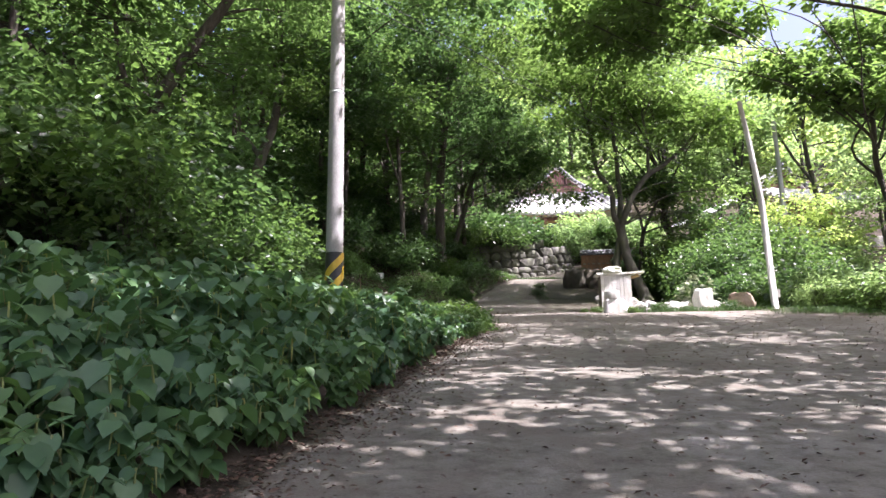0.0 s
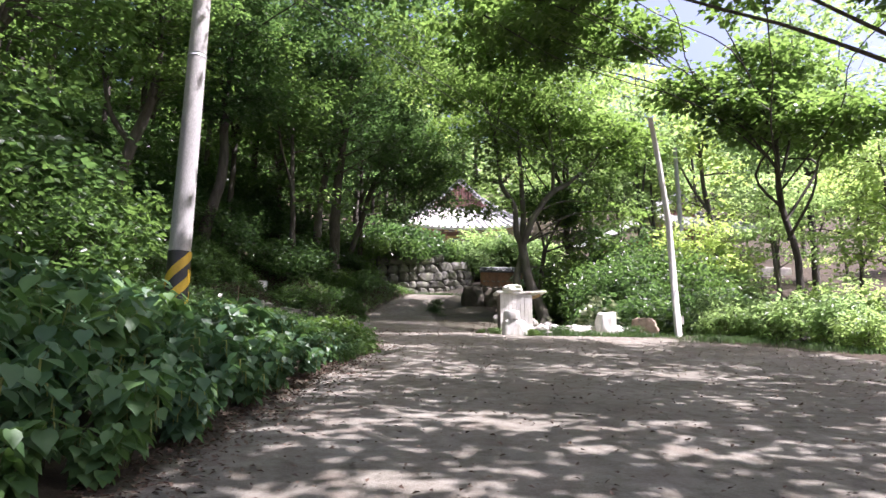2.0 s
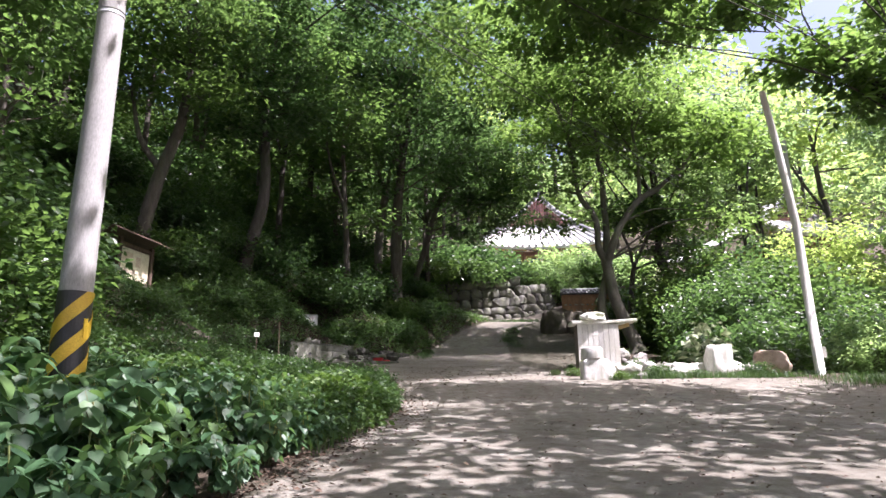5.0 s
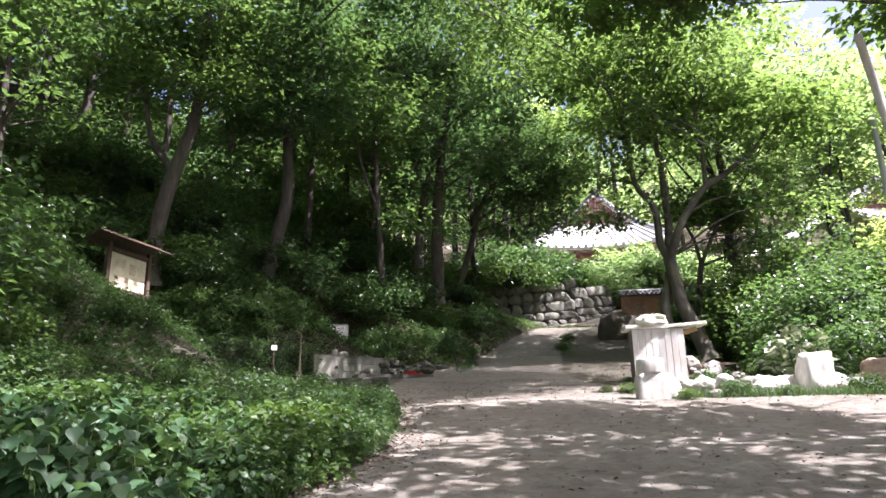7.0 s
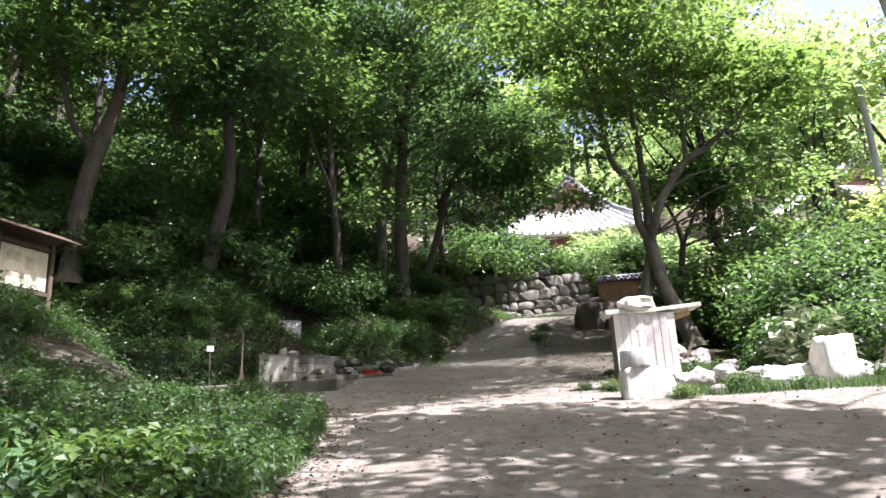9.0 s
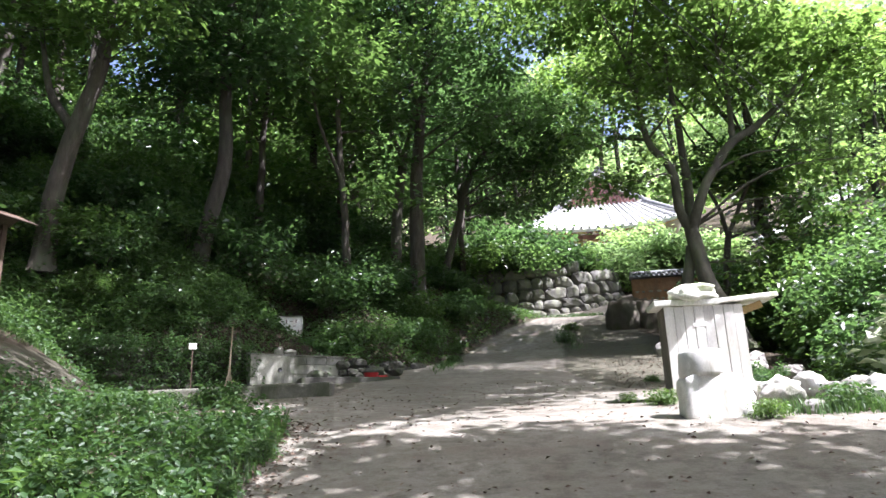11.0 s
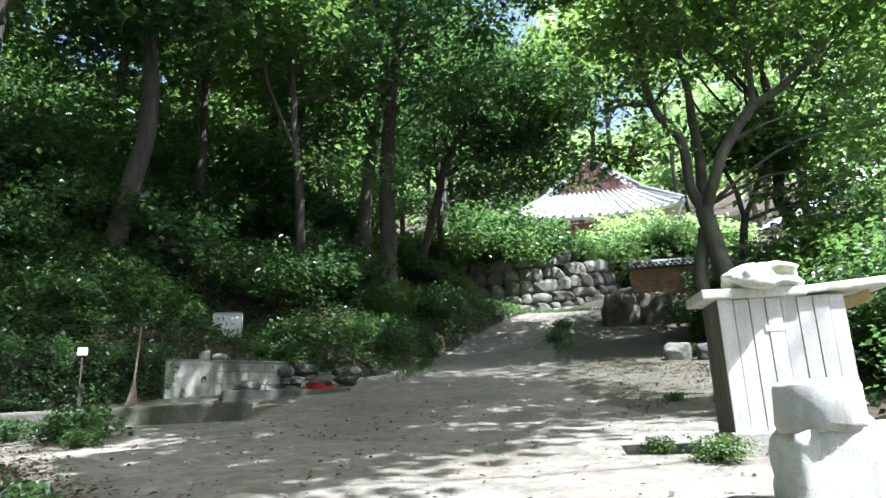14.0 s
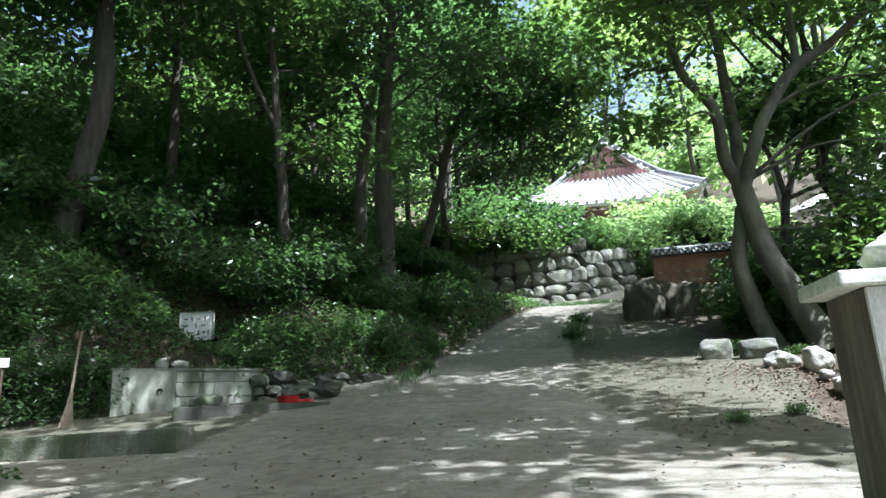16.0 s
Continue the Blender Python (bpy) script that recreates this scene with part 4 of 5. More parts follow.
for k, (x, y, s_) in enumerate([(-4.6, 15.6, 0.8), (-6.2, 14.6, 1.15), (-5.8, 17.4, 0.95), (-7.6, 17.8, 1.25), (-8.6, 15.6, 1.35), (-4.4, 13.6, 0.7), (-6.6, 19.6, 0.9), (-8.4, 20.2, 1.1), (-7.2, 12.6, 1.2), (-9.6, 18.2, 1.4), (-5.6, 12.4, 0.9)]):
    copy_scaled(bush_big, put(x, y, k * 49), s_)
n = 7500
y = 30.2 + 19 * rs.uniform(0, 1, n) ** 1.3
x = np.interp(y, EDGE_Y, EDGE_X) - 0.15 - rs.uniform(0, 1, n) ** 1.2 * 10
C = on_land(x, y, 0.14)
C = C[~((np.abs(C[:, 0] + 3.7 - 0.40 * (36.1 - C[:, 1])) < 0.75) & (C[:, 1] > 33.4) & (C[:, 1] < 36.3))]
tagged(new("bank_undergrowth", leaf_quads("bank_undergrowth", *clump_leaves(rs, C, 10, 0.26, 0.5, 0.115, 0.2, 0.6), M_LEAF_SHADED)), "dark green ivy and seedlings covering the bank", "undergrowth", kind="stuff")
for k in range(16):
    x, y = rs.uniform(-9.0, -4.6), rs.uniform(16.5, 23.8)
    copy_scaled(bush_dark[k % 2], put(x, y, rs.uniform(0, 360)), rs.uniform(0.38, 0.6))
n = 8500
y = rs.uniform(25.0, 36.5, n)
x = np.minimum(np.interp(y, EDGE_Y, EDGE_X) - 1.0, np.where(y < 29.4, -8.2, 0.0)) - rs.uniform(0, 1, n) * 9
C = on_land(x, y, 0.2)
C = C[~((np.abs(C[:, 0] + 3.7 - 0.40 * (36.1 - C[:, 1])) < 0.75) & (C[:, 1] > 33.4) & (C[:, 1] < 36.3))]
tagged(new("hillside_undergrowth", leaf_quads("hillside_undergrowth", *clump_leaves(rs, C, 11, 0.3, 0.6, 0.13, 0.2, 0.6), M_LEAF_SHADED)), "dark green undergrowth on the slope behind the spring", "undergrowth", kind="stuff")
n = 5200
y = rs.uniform(30.4, 35.8, n)
x = np.interp(y, [30.4, 32.0, 33.1, 34.6, 35.8], [-6.6, -4.9, -3.6, -1.6, -0.4]) - 0.1 - rs.uniform(0, 1, n) * 4.5
C = on_land(x, y, 0.05)
u = rs.uniform(0, 1, 800)
wx, wy = np.interp(u, [0, 0.45, 0.75, 1], [-9.2, -6.4, -4.9, -3.7]), np.interp(u, [0, 0.45, 0.75, 1], [29.6, 30.5, 32.0, 33.0])
face = np.stack([wx + rs.normal(0, 0.04, 800) + 0.12, wy - 0.10 + rs.normal(0, 0.04, 800), 6.35 - rs.uniform(0, 1, 800) ** 1.6 * 1.2], 1)
tagged(new("wall_ivy", leaf_quads("wall_ivy", *clump_leaves(rs, np.concatenate([C, face]), 10, 0.2, 0.5, 0.085, 0.25, 0.7), M_LEAF_SHADED)), "dark ivy hanging over the spring wall", "ivy", kind="stuff")
bush_east = [bush("yard_bush", put(12.2, 33.0, 10), "dense dark green bush beside the yard", 1.7, 2.3, 190, 18, 0.18, 33, M_LEAF_SHADED, "bushes beyond the row of stones"),
             bush("sunny_bush", put(14.0, 24.5, 60), "bright green sunlit bush", 1.6, 2.0, 150, 20, 0.17, 34, M_LEAF_SUNLIT, "bushes beyond the row of stones")]
for k, (x, y, s_, w) in enumerate([(11.4, 29.5, 1.0, 0), (10.2, 27.2, 0.75, 0), (13.2, 29.0, 1.2, 0), (12.6, 26.5, 0.9, 0), (13.6, 35.5, 1.2, 0), (12.6, 39.5, 1.1, 0), (11.6, 42.5, 1.0, 0), (14.8, 31.5, 1.3, 0), (9.2, 26.2, 0.55, 0), (12.8, 45.5, 1.1, 0), (8.6, 29.8, 0.4, 0),
                                   (15.6, 26.5, 1.1, 1), (16.4, 29.5, 1.3, 1), (12.4, 22.6, 0.55, 1), (13.6, 21.6, 0.7, 1), (15.0, 21.0, 0.8, 1), (16.6, 22.5, 1.0, 1), (18.0, 26.0, 1.3, 1), (19.5, 31.0, 1.5, 1), (18.5, 36.5, 1.5, 1), (14.5, 19.2, 0.6, 1), (22.0, 40.0, 1.7, 1), (26, 45, 1.8, 1), (14.5, 41.5, 1.3, 0), (17.5, 46.5, 1.5, 0), (20.5, 48, 1.2, 0), (13.2, 23.8, 0.8, 1)]):
    copy_scaled(bush_east[w], put(x, y, k * 77), s_)
shrub = bush("tall_shrub", put(13.0, 33.0), "tall dense green shrub at the edge of the wood", 2.3, 4.2, 330, 18, 0.19, 38, M_LEAF_SHADED, "tall shrubs east of the yard", 0.42)
for k, (x, y, s_) in enumerate([(14.6, 34.8, 1.1), (13.0, 37.4, 1.0), (16.2, 32.8, 1.15), (14.2, 30.6, 0.85), (15.2, 38.6, 1.1), (13.0, 41.6, 0.9), (12.6, 29.4, 0.62), (16.6, 36.0, 1.2), (16.4, 29.4, 0.8), (17.6, 40.2, 1.2)]):
    copy_scaled(shrub, put(x, y, k * 67), s_)
# bushes on the stone wall and the sunny one before the house
bush_top = bush("wall_top_bush", pose(3.0, 50.2, 12.0, 0, 0, 30), "dark green bush hanging over the stone wall", 1.5, 1.5, 170, 26, 0.14, 35, M_LEAF_SHADED, "bushes on the stone wall")
for k, (x, y, z, s_) in enumerate([(0.6, 49.8, 11.7, 1.1), (1.9, 49.9, 11.8, 1.0), (4.3, 50.8, 12.0, 0.85), (5.7, 52.0, 12.4, 0.75), (7.0, 52.8, 12.5, 0.7), (8.0, 53.8, 12.5, 0.65), (-0.8, 50.0, 11.6, 1.2), (2.6, 52.0, 12.4, 1.3), (5.0, 53.0, 12.4, 1.2), (7.2, 54.4, 12.6, 1.0)]):
    copy_scaled(bush_top, pose(x, y, z - 0.3, 0, 0, k * 61), s_ * (1.1 + 0.07 * ((k * 37) % 11)))
bush_gold = bush("golden_bush", put(10.8, 55.6, 0), "pale yellow-green bush glowing in the sun before the house", 1.6, 1.8, 200, 26, 0.16, 36, M_LEAF_SUNLIT, "sunny bushes before the house")
for k, (x, y, s_) in enumerate([(12.6, 56.2, 1.7), (14.4, 56.6, 1.6), (9.6, 57.0, 1.5), (16.0, 57.4, 1.6), (11.8, 58.0, 1.8), (13.6, 58.4, 1.8), (10.6, 54.8, 1.2)]):
    copy_scaled(bush_gold, put(x, y, k * 50), s_)

# ---------------------------------------------------------------- broad-leaved plants by the track
plants = [nettle_plant(71, 0.95, 9, 5), nettle_plant(72, 0.85, 9, 2), nettle_plant(73, 1.0, 9, 7)]
slots = []
rs = np.random.RandomState(17)
for tries in range(20000):
    y = rs.uniform(1.5, 17.6)
    edge = float(np.interp(y, EDGE_Y, EDGE_X))
    x = edge - 0.08 - rs.uniform(0, 1) ** 1.3 * (5.2 if y < 13 else 3.6)
    if any((x - a) ** 2 + (y - b) ** 2 < 0.145 for a, b in slots) or (x + 2.2) ** 2 + (y - 14.2) ** 2 < 0.2:
        continue
    slots.append((x, y))
    if len(slots) >= 290:
        break
for k, (x, y) in enumerate(slots):
    edge = float(np.interp(y, EDGE_Y, EDGE_X))
    s_ = (0.52 + 0.36 * min(1.0, (edge - x) / 1.6)) * rs.uniform(0.85, 1.15) * (1.0 if y < 12.5 else 1.0 - 0.11 * (y - 12.5))
    m = put(x, y, rs.uniform(0, 360))
    if k < 3:
        plants[k].matrix_basis = m
        plants[k].scale = (s_, s_, s_)
    else:
        copy_scaled(plants[k % 3], m, s_)

# weeds and grass
rs = np.random.RandomState(23)
n = 16000
y = rs.uniform(14.5, 29.2, n)
x = np.interp(y, EDGE_Y, EDGE_X) + 0.1 - rs.uniform(0, 1, n) ** 1.4 * 8.5
bare = (lane(x, y) > 0.3) | ((y > 28.3) & (rs.uniform(0, 1, n) < 0.8))
x, y = x[~bare], y[~bare]
blades("verge_grass", on_land(x, y), 0.08, 0.30, 0.005, 1, M_GRASS, "lush green grass and weeds on the verge")
n = 9000
y = rs.uniform(15.0, 29.4, n)
x = np.interp(y, EDGE_Y, EDGE_X) - rs.uniform(0, 1, n) ** 1.3 * 8.0
bare = (lane(x, y) > 0.3) | ((y > 28.2) & (rs.uniform(0, 1, n) < 0.85))
C = on_land(x[~bare], y[~bare], 0.16)
tagged(new("verge_weeds", leaf_quads("verge_weeds", *clump_leaves(rs, C, 9, 0.17, 0.6, 0.072, 0.2, 0.6), M_GRASS)), "small-leaved green weeds on the verge", "weeds", kind="stuff")

# ---------------------------------------------------------------- concrete pole with hazard sleeve
PX, PY = -2.28, 14.2
PZ = land1(PX, PY)
pole = empty("utility_pole", pose(PX, PY, PZ - 0.3), "tall grey concrete utility pole with a black and yellow hazard sleeve", "utility pole")
part("shaft", tube_mesh("shaft", [(0, 0, z) for z in (0, 2, 5, 8, 11)], [0.195, 0.182, 0.163, 0.145, 0.128], M_CONC, 28), M_CONC, pole)
ST = 4.25 - (PZ - 0.3)
SB = ST - 1.5
part("sleeve", tube_mesh("sleeve", [(0, 0, SB), (0, 0, ST)], [0.196, 0.19], M_BLACK, 32, False), M_BLACK, pole, "black plastic hazard sleeve")


def stripe(z0, rise, width, r):
    """A slanting band round the shaft."""
    V, F = [], []
    n = 36
    for i in range(n + 1):
        a = math.pi * 1.10 + math.pi * 1.35 * i / n
        zc = z0 + rise * i / n
        for dz in (-width / 2, width / 2):
            zz = min(max(zc + dz, SB), ST)
            for rr in (r, r + 0.004):
                V.append((rr * math.cos(a), rr * math.sin(a), zz))
    for i in range(n):
        o, q = i * 4, i * 4 + 4
        F += [(o + 1, q + 1, q + 3, o + 3), (o, o + 2, q + 2, q), (o + 2, o + 3, q + 3, q + 2), (o, q, q + 1, o + 1)]
    return mesh_of("stripe", V, F, M_YELLOW)


for k in range(5):
    part("stripe", stripe(ST - 0.98 - 0.42 * k + 0.40, 0.86, 0.20, 0.197), M_YELLOW, pole, "yellow reflective slanting stripe")
bm = box_bm(0.185, -0.06, ST - 0.42, 0.012, 0.07, 0.22, 0.003)
part("tag", bm, M_YELLOW, pole, "small amber number tag")
part("clamp", tube_mesh("clamp", [(0, 0, 5.4), (0, 0, 5.46)], [0.168, 0.168], M_STEEL, 24), M_STEEL, pole, "thin steel band")

# overhead cables
for k, (dz, dx) in enumerate([(0.0, 0.0), (0.32, 0.12)]):
    a, b = Vector((PX + 0.1, PY, 10.35 + dz)), Vector((25.6 + dx, 54.0, 16.4 + dz))
    pts = [a.lerp(b, i / 24) - Vector((0, 0, 4 * 0.35 * (i / 24) * (1 - i / 24))) for i in range(25)]
    tagged(new("overhead_cable", tube_mesh("overhead_cable", pts, [0.011] * 25, M_CABLE, 6)), "thin black overhead cable strung from the pole", "cable", "overhead cables")

# leaning pole and steel pole in the sun
p2 = empty("leaning_pole", pose(10.9, 22.7, land1(10.9, 22.7) - 0.2), "slim pale concrete pole leaning beside the boulders", "pole")
part("shaft", tube_mesh("shaft", [(0, 0, 0), (-0.06, 0, 3.9), (-0.25, 0, 6.0), (-0.44, 0, 7.55)], [0.115, 0.10, 0.09, 0.08], M_WHITE, 18), M_WHITE, p2)
part("meter_box", box_bm(0.15, 0.05, 0.75, 0.12, 0.12, 0.26, 0.01), M_CONC_OLD, p2, "small grey box strapped to the pole")
p3 = empty("steel_pole", pose(20.3, 40.0, land1(20.3, 40) - 0.2), "white sunlit pole standing among the trees", "pole")
part("shaft", tube_mesh("shaft", [(0, 0, 0), (0, 0, 5), (0, 0, 17.5 - land1(20.3, 40))], [0.16, 0.15, 0.12], M_WHITE, 16), M_WHITE, p3)

# ---------------------------------------------------------------- cabinet, its lid and stones
CZ = 4.18
cab = empty("wooden_cabinet", pose(5.52, 24.13, CZ, 0, 0, 0), "white-painted plank cabinet with a slab roof on a concrete base", "cabinet")
W, D, H = 1.08, 0.42, 1.13
for i in range(8):
    w = W / 8
    part("plank", box_bm(w * (i + 0.5), 0.012 + 0.004 * ((i * 5) % 3 - 1), H / 2, w - 0.007, 0.024, H - 0.01 * (i % 2), 0.004), M_WHITE, cab)
# sides and back are coloured dark to carry the shade off the front
part("side_panel", box_bm(0.012, D / 2 + 0.02, H / 2, 0.02, D, H, 0.003), M_SHADED_SIDE, cab, "side panel coloured grey-brown for its shaded side")
part("side_panel", box_bm(W - 0.012, D / 2 + 0.02, H / 2, 0.02, D, H, 0.003), M_SHADED_SIDE, cab, "side panel coloured grey-brown for its shaded side")
part("back_panel", box_bm(W / 2, D + 0.03, H / 2, W, 0.02, H, 0.003), M_SHADED_SIDE, cab)
part("plinth", box_bm(W / 2, D / 2 - 0.02, -0.16, W + 0.10, D + 0.12, 0.32, 0.02), M_ROCK, cab, "mossy concrete base")
part("name_plate", box_bm(0.47, -0.004, H - 0.27, 0.19, 0.006, 0.055, 0.002), M_SIGN, cab, "small faded white plate")
part("roof_slab", box_bm(0.315, D / 2 + 0.02, H + 0.045, 0.90, D + 0.13, 0.085, 0.015, rot=Matrix.Rotation(radians(0.5), 3, "Y")), M_LICHEN, cab, "lichened pale slab")
part("roof_slab", box_bm(1.14, D / 2 + 0.03, H + 0.078, 0.86, D + 0.13, 0.07, 0.012, rot=Matrix.Rotation(radians(-4), 3, "Y")), M_LICHEN, cab, "tilted pale slab end")
part("bracket", box_bm(W + 0.19, 0.22, H - 0.03, 0.30, 0.05, 0.10, 0.006, rot=Matrix.Rotation(radians(-18), 3, "Y")), M_OCHRE, cab, "yellowish timber bracket")
top_rock = new("capping_rock", rock_mesh("capping_rock", 0.72, 0.55, 0.30, M_LICHEN, 3, 0.3, 4, 0.35))
top_rock.matrix_basis = pose(5.52 + 0.45, 24.28, CZ + H + 0.19, 0, 4, 8)
tagged(top_rock, "pale lichened rock weighing down the cabinet roof", "rock")

post = empty("stone_post", pose(5.46, 22.35, land1(5.46, 22.35) - 0.05), "squat round granite post set on a rough stone foot", "stone post")
V, F = [], []
rk = random.Random(2)
ring = [(0.24, 0.0), (0.255, 0.05), (0.25, 0.16), (0.245, 0.26), (0.225, 0.295), (0.10, 0.302)]
nn = 28
for r, z in ring:
    for k in range(nn):
        a = 2 * math.pi * k / nn
        q = Vector((math.cos(a), math.sin(a), z * 3))
        rr = r * (1 + 0.05 * noise.noise(q * 1.6) + 0.03 * noise.noise(q * 5))
        V.append((rr * math.cos(a), rr * math.sin(a), z + 0.012 * noise.noise(q * 2.3)))
for i in range(len(ring) - 1):
    for k in range(nn):
        F.append((i * nn + k, i * nn + (k + 1) % nn, (i + 1) * nn + (k + 1) % nn, (i + 1) * nn + k))
F.append(tuple(range((len(ring) - 1) * nn, len(ring) * nn)))
F.append(tuple(reversed(range(nn))))
part("drum", mesh_of("drum", V, F, M_GRANITE, True), M_GRANITE, post).location = (0, 0, 4.20 - land1(5.46, 22.35) + 0.05)
part("foot", rock_mesh("foot", 0.84, 0.58, 0.90, M_GRANITE, 6, 0.13, 4, 0.85), M_GRANITE, post, "rough stained stone foot").location = (0.11, 0.05, 0.11)


def stone(name, x, y, sx, sy, sz, mat, seed, label, flat=0.3, rough=0.25, sink=0.15, rz=0.0, group="", sub=3):
    ob = new(name, rock_mesh(name, sx, sy, sz, mat, seed, rough, sub, flat))
    ob.matrix_basis = pose(x, y, land1(x, y) + sz * (0.5 - sink), 0, 0, rz)
    return tagged(ob, label, "stone", group)


stone("granite_block", 8.66, 23.0, 0.60, 0.48, 0.88, M_GRANITE, 8, "squared pale granite block standing at the yard edge", 0.85, 0.13, 0.12, 8, sub=4)
stone("boulder", 10.05, 23.3, 0.95, 0.7, 0.72, M_RED_ROCK, 9, "rounded reddish boulder at the yard edge", 0.3, 0.22, 0.15, sub=4)
stone("low_stone", 7.75, 22.9, 0.7, 0.5, 0.45, M_GRANITE, 10, "low flat pale stone", 0.4, 0.25, 0.25)
for k, (x, y, sx, sz) in enumerate([(6.45, 22.9, 0.55, 0.35), (6.75, 23.6, 0.5, 0.42), (7.1, 23.0, 0.45, 0.32), (6.7, 24.4, 0.75, 0.25), (7.6, 23.2, 0.6, 0.4), (9.2, 23.3, 0.5, 0.4), (9.5, 23.2, 0.45, 0.36), (7.35, 24.2, 0.5, 0.4), (6.35, 23.9, 0.42, 0.36), (8.2, 23.3, 0.6, 0.4), (6.6, 22.35, 0.3, 0.2)]):
    stone("loose_rock", x, y, sx, sx * 0.8, sz, M_GRANITE if k % 2 else M_ROCK, 20 + k, "weathered pale rock lying at the yard edge", 0.25, 0.3, 0.2, k * 40, "loose rocks by the cabinet", 4)
for k, (x, y, sx, sz) in enumerate([(8.75, 34.2, 0.62, 0.40), (9.25, 33.8, 0.62, 0.48), (9.1, 33.2, 0.30, 0.2), (9.35, 32.6, 0.8, 0.50), (9.75, 33.2, 0.6, 0.45), (10.3, 32.3, 0.7, 0.45)]):
    stone("yard_rock", x, y, sx, sx * 0.8, sz, M_ROCK, 40 + k, "grey rock at the foot of the leaning tree", 0.3, 0.28, 0.2, k * 50, "rocks round the leaning tree", 4)
for k, (x, y, sx, sz) in enumerate([(8.35, 36.9, 0.75, 0.55), (9.1, 36.3, 0.85, 0.55)]):
    stone("edging_stone", x, y, sx, 0.5, sz, M_WALLSTONE, 50 + k, "long grey stone edging a planting bed", 0.7, 0.15, 0.2, -8, "edging stones of the bed", 4)

# ---------------------------------------------------------------- spring: basin, walls, broom, signs
ta, tb = Vector((-3.72, 32.7, 0)), Vector((-1.55, 34.6, 0))
tdir = (tb - ta)
TL = tdir.length
trz = math.degrees(math.atan2(tdir.y, tdir.x))
TZ = 5.02
basin = empty("water_tank", pose(ta.x, ta.y, TZ, 0, 0, trz), "old concrete block spring tank against the bank", "water tank")
part("slab", box_bm(TL * 0.20, 0.40, 0.5, TL * 0.40 - 0.004, 0.88, 1.0, 0.02), M_TANK, basin, "smooth rendered slab face with damp stains")
for r, (zz, hh, cuts) in enumerate([(0.0, 0.50, (0.40, 0.72, 1.0)), (0.50, 0.28, (0.40, 0.66, 1.0)), (0.78, 0.22, (0.40, 0.58, 0.80, 1.0))]):
    for a, b in zip(cuts, cuts[1:]):
        part("block", box_bm(TL * (a + b) / 2, 0.42, zz + hh / 2, TL * (b - a) - 0.008, 0.84, hh - 0.008, 0.012), M_TANK, basin)
part("lid", box_bm(TL / 2, 0.44, 1.025, TL + 0.06, 0.92, 0.05, 0.012), M_TANK, basin)
part("spout", tube_mesh("spout", [(0.85, 0.03, 0.62), (0.85, -0.07, 0.61)], [0.06, 0.055], M_BLACKPLASTIC, 14), M_BLACKPLASTIC, basin, "dark pipe mouth")
part("stain_hook", box_bm(0.60, -0.012, 0.93, 0.05, 0.03, 0.14, 0.006), M_BLACKPLASTIC, basin)
for k, (u, s_) in enumerate([(0.95, 0.26), (1.3, 0.36)]):
    p = ta + tdir.normalized() * u + Vector((-0.25, 0.3, 0)) * 0.8
    ob = new("tank_stone", rock_mesh("tank_stone", s_ * 1.1, s_ * 0.8, s_ * (1.0 if k == 0 else 0.6), M_ROCK, 60 + k, 0.2, 2, 0.3))
    ob.matrix_basis = pose(p.x, p.y, TZ + 1.05 + s_ * (0.44 if k == 0 else 0.25))
    tagged(ob, "small rounded stone resting on the tank", "stone", "stones on the tank")
trough = empty("water_trough", pose(-0.95, 32.55, 4.88, 0, 0, 24), "low dark stone water trough in front of the tank", "trough")
part("front_wall", box_bm(0, -0.42, 0.18, 2.6, 0.14, 0.36, 0.02), M_MOSSROCK, trough)
part("back_wall", box_bm(0, 0.42, 0.18, 2.6, 0.14, 0.36, 0.02), M_MOSSROCK, trough)
part("end_wall", box_bm(-1.23, 0, 0.18, 0.14, 0.70, 0.36, 0.02), M_MOSSROCK, trough)
part("end_wall", box_bm(1.23, 0, 0.18, 0.14, 0.70, 0.36, 0.02), M_MOSSROCK, trough)
part("water", box_bm(0, 0, 0.13, 2.32, 0.70, 0.26, 0.0), M_WATER, trough, "still dark water")
for k, (x, y, s_) in enumerate([(-1.75, 32.35, 0.5), (-0.35, 33.1, 0.45), (0.15, 33.6, 0.5)]):
    stone("trough_stone", x, y, s_ * 1.2, s_, s_ * 0.7, M_MOSSROCK, 70 + k, "rough stone beside the water trough", 0.3, 0.25, 0.0, k * 33, "stones by the trough", 4)
bucket = empty("wash_basin", pose(-0.32, 32.75, 5.16), "red plastic basin resting on a black rubber tub", "basin")
V, F = [], []
tube(V, F, [(0, 0, -0.14), (0, 0, 0.0), (0, 0, 0.10), (0, 0, 0.12)], [0.10, 0.17, 0.20, 0.215], 22)
part("bowl", mesh_of("bowl", V, F, M_REDPLASTIC, True), M_REDPLASTIC, bucket).location = (-0.05, 0, 0.10)
part("scoop", box_bm(0.27, 0.02, 0.12, 0.24, 0.14, 0.06, 0.02), M_REDPLASTIC, bucket, "small red plastic scoop")
V, F = [], []
tube(V, F, [(0.08, -0.05, -0.30), (0.06, -0.02, -0.1), (0.05, 0, 0.03)], [0.05, 0.16, 0.25], 18)
part("tub", mesh_of("tub", V, F, M_BLACKPLASTIC, True), M_BLACKPLASTIC, bucket, "black rubber tub")
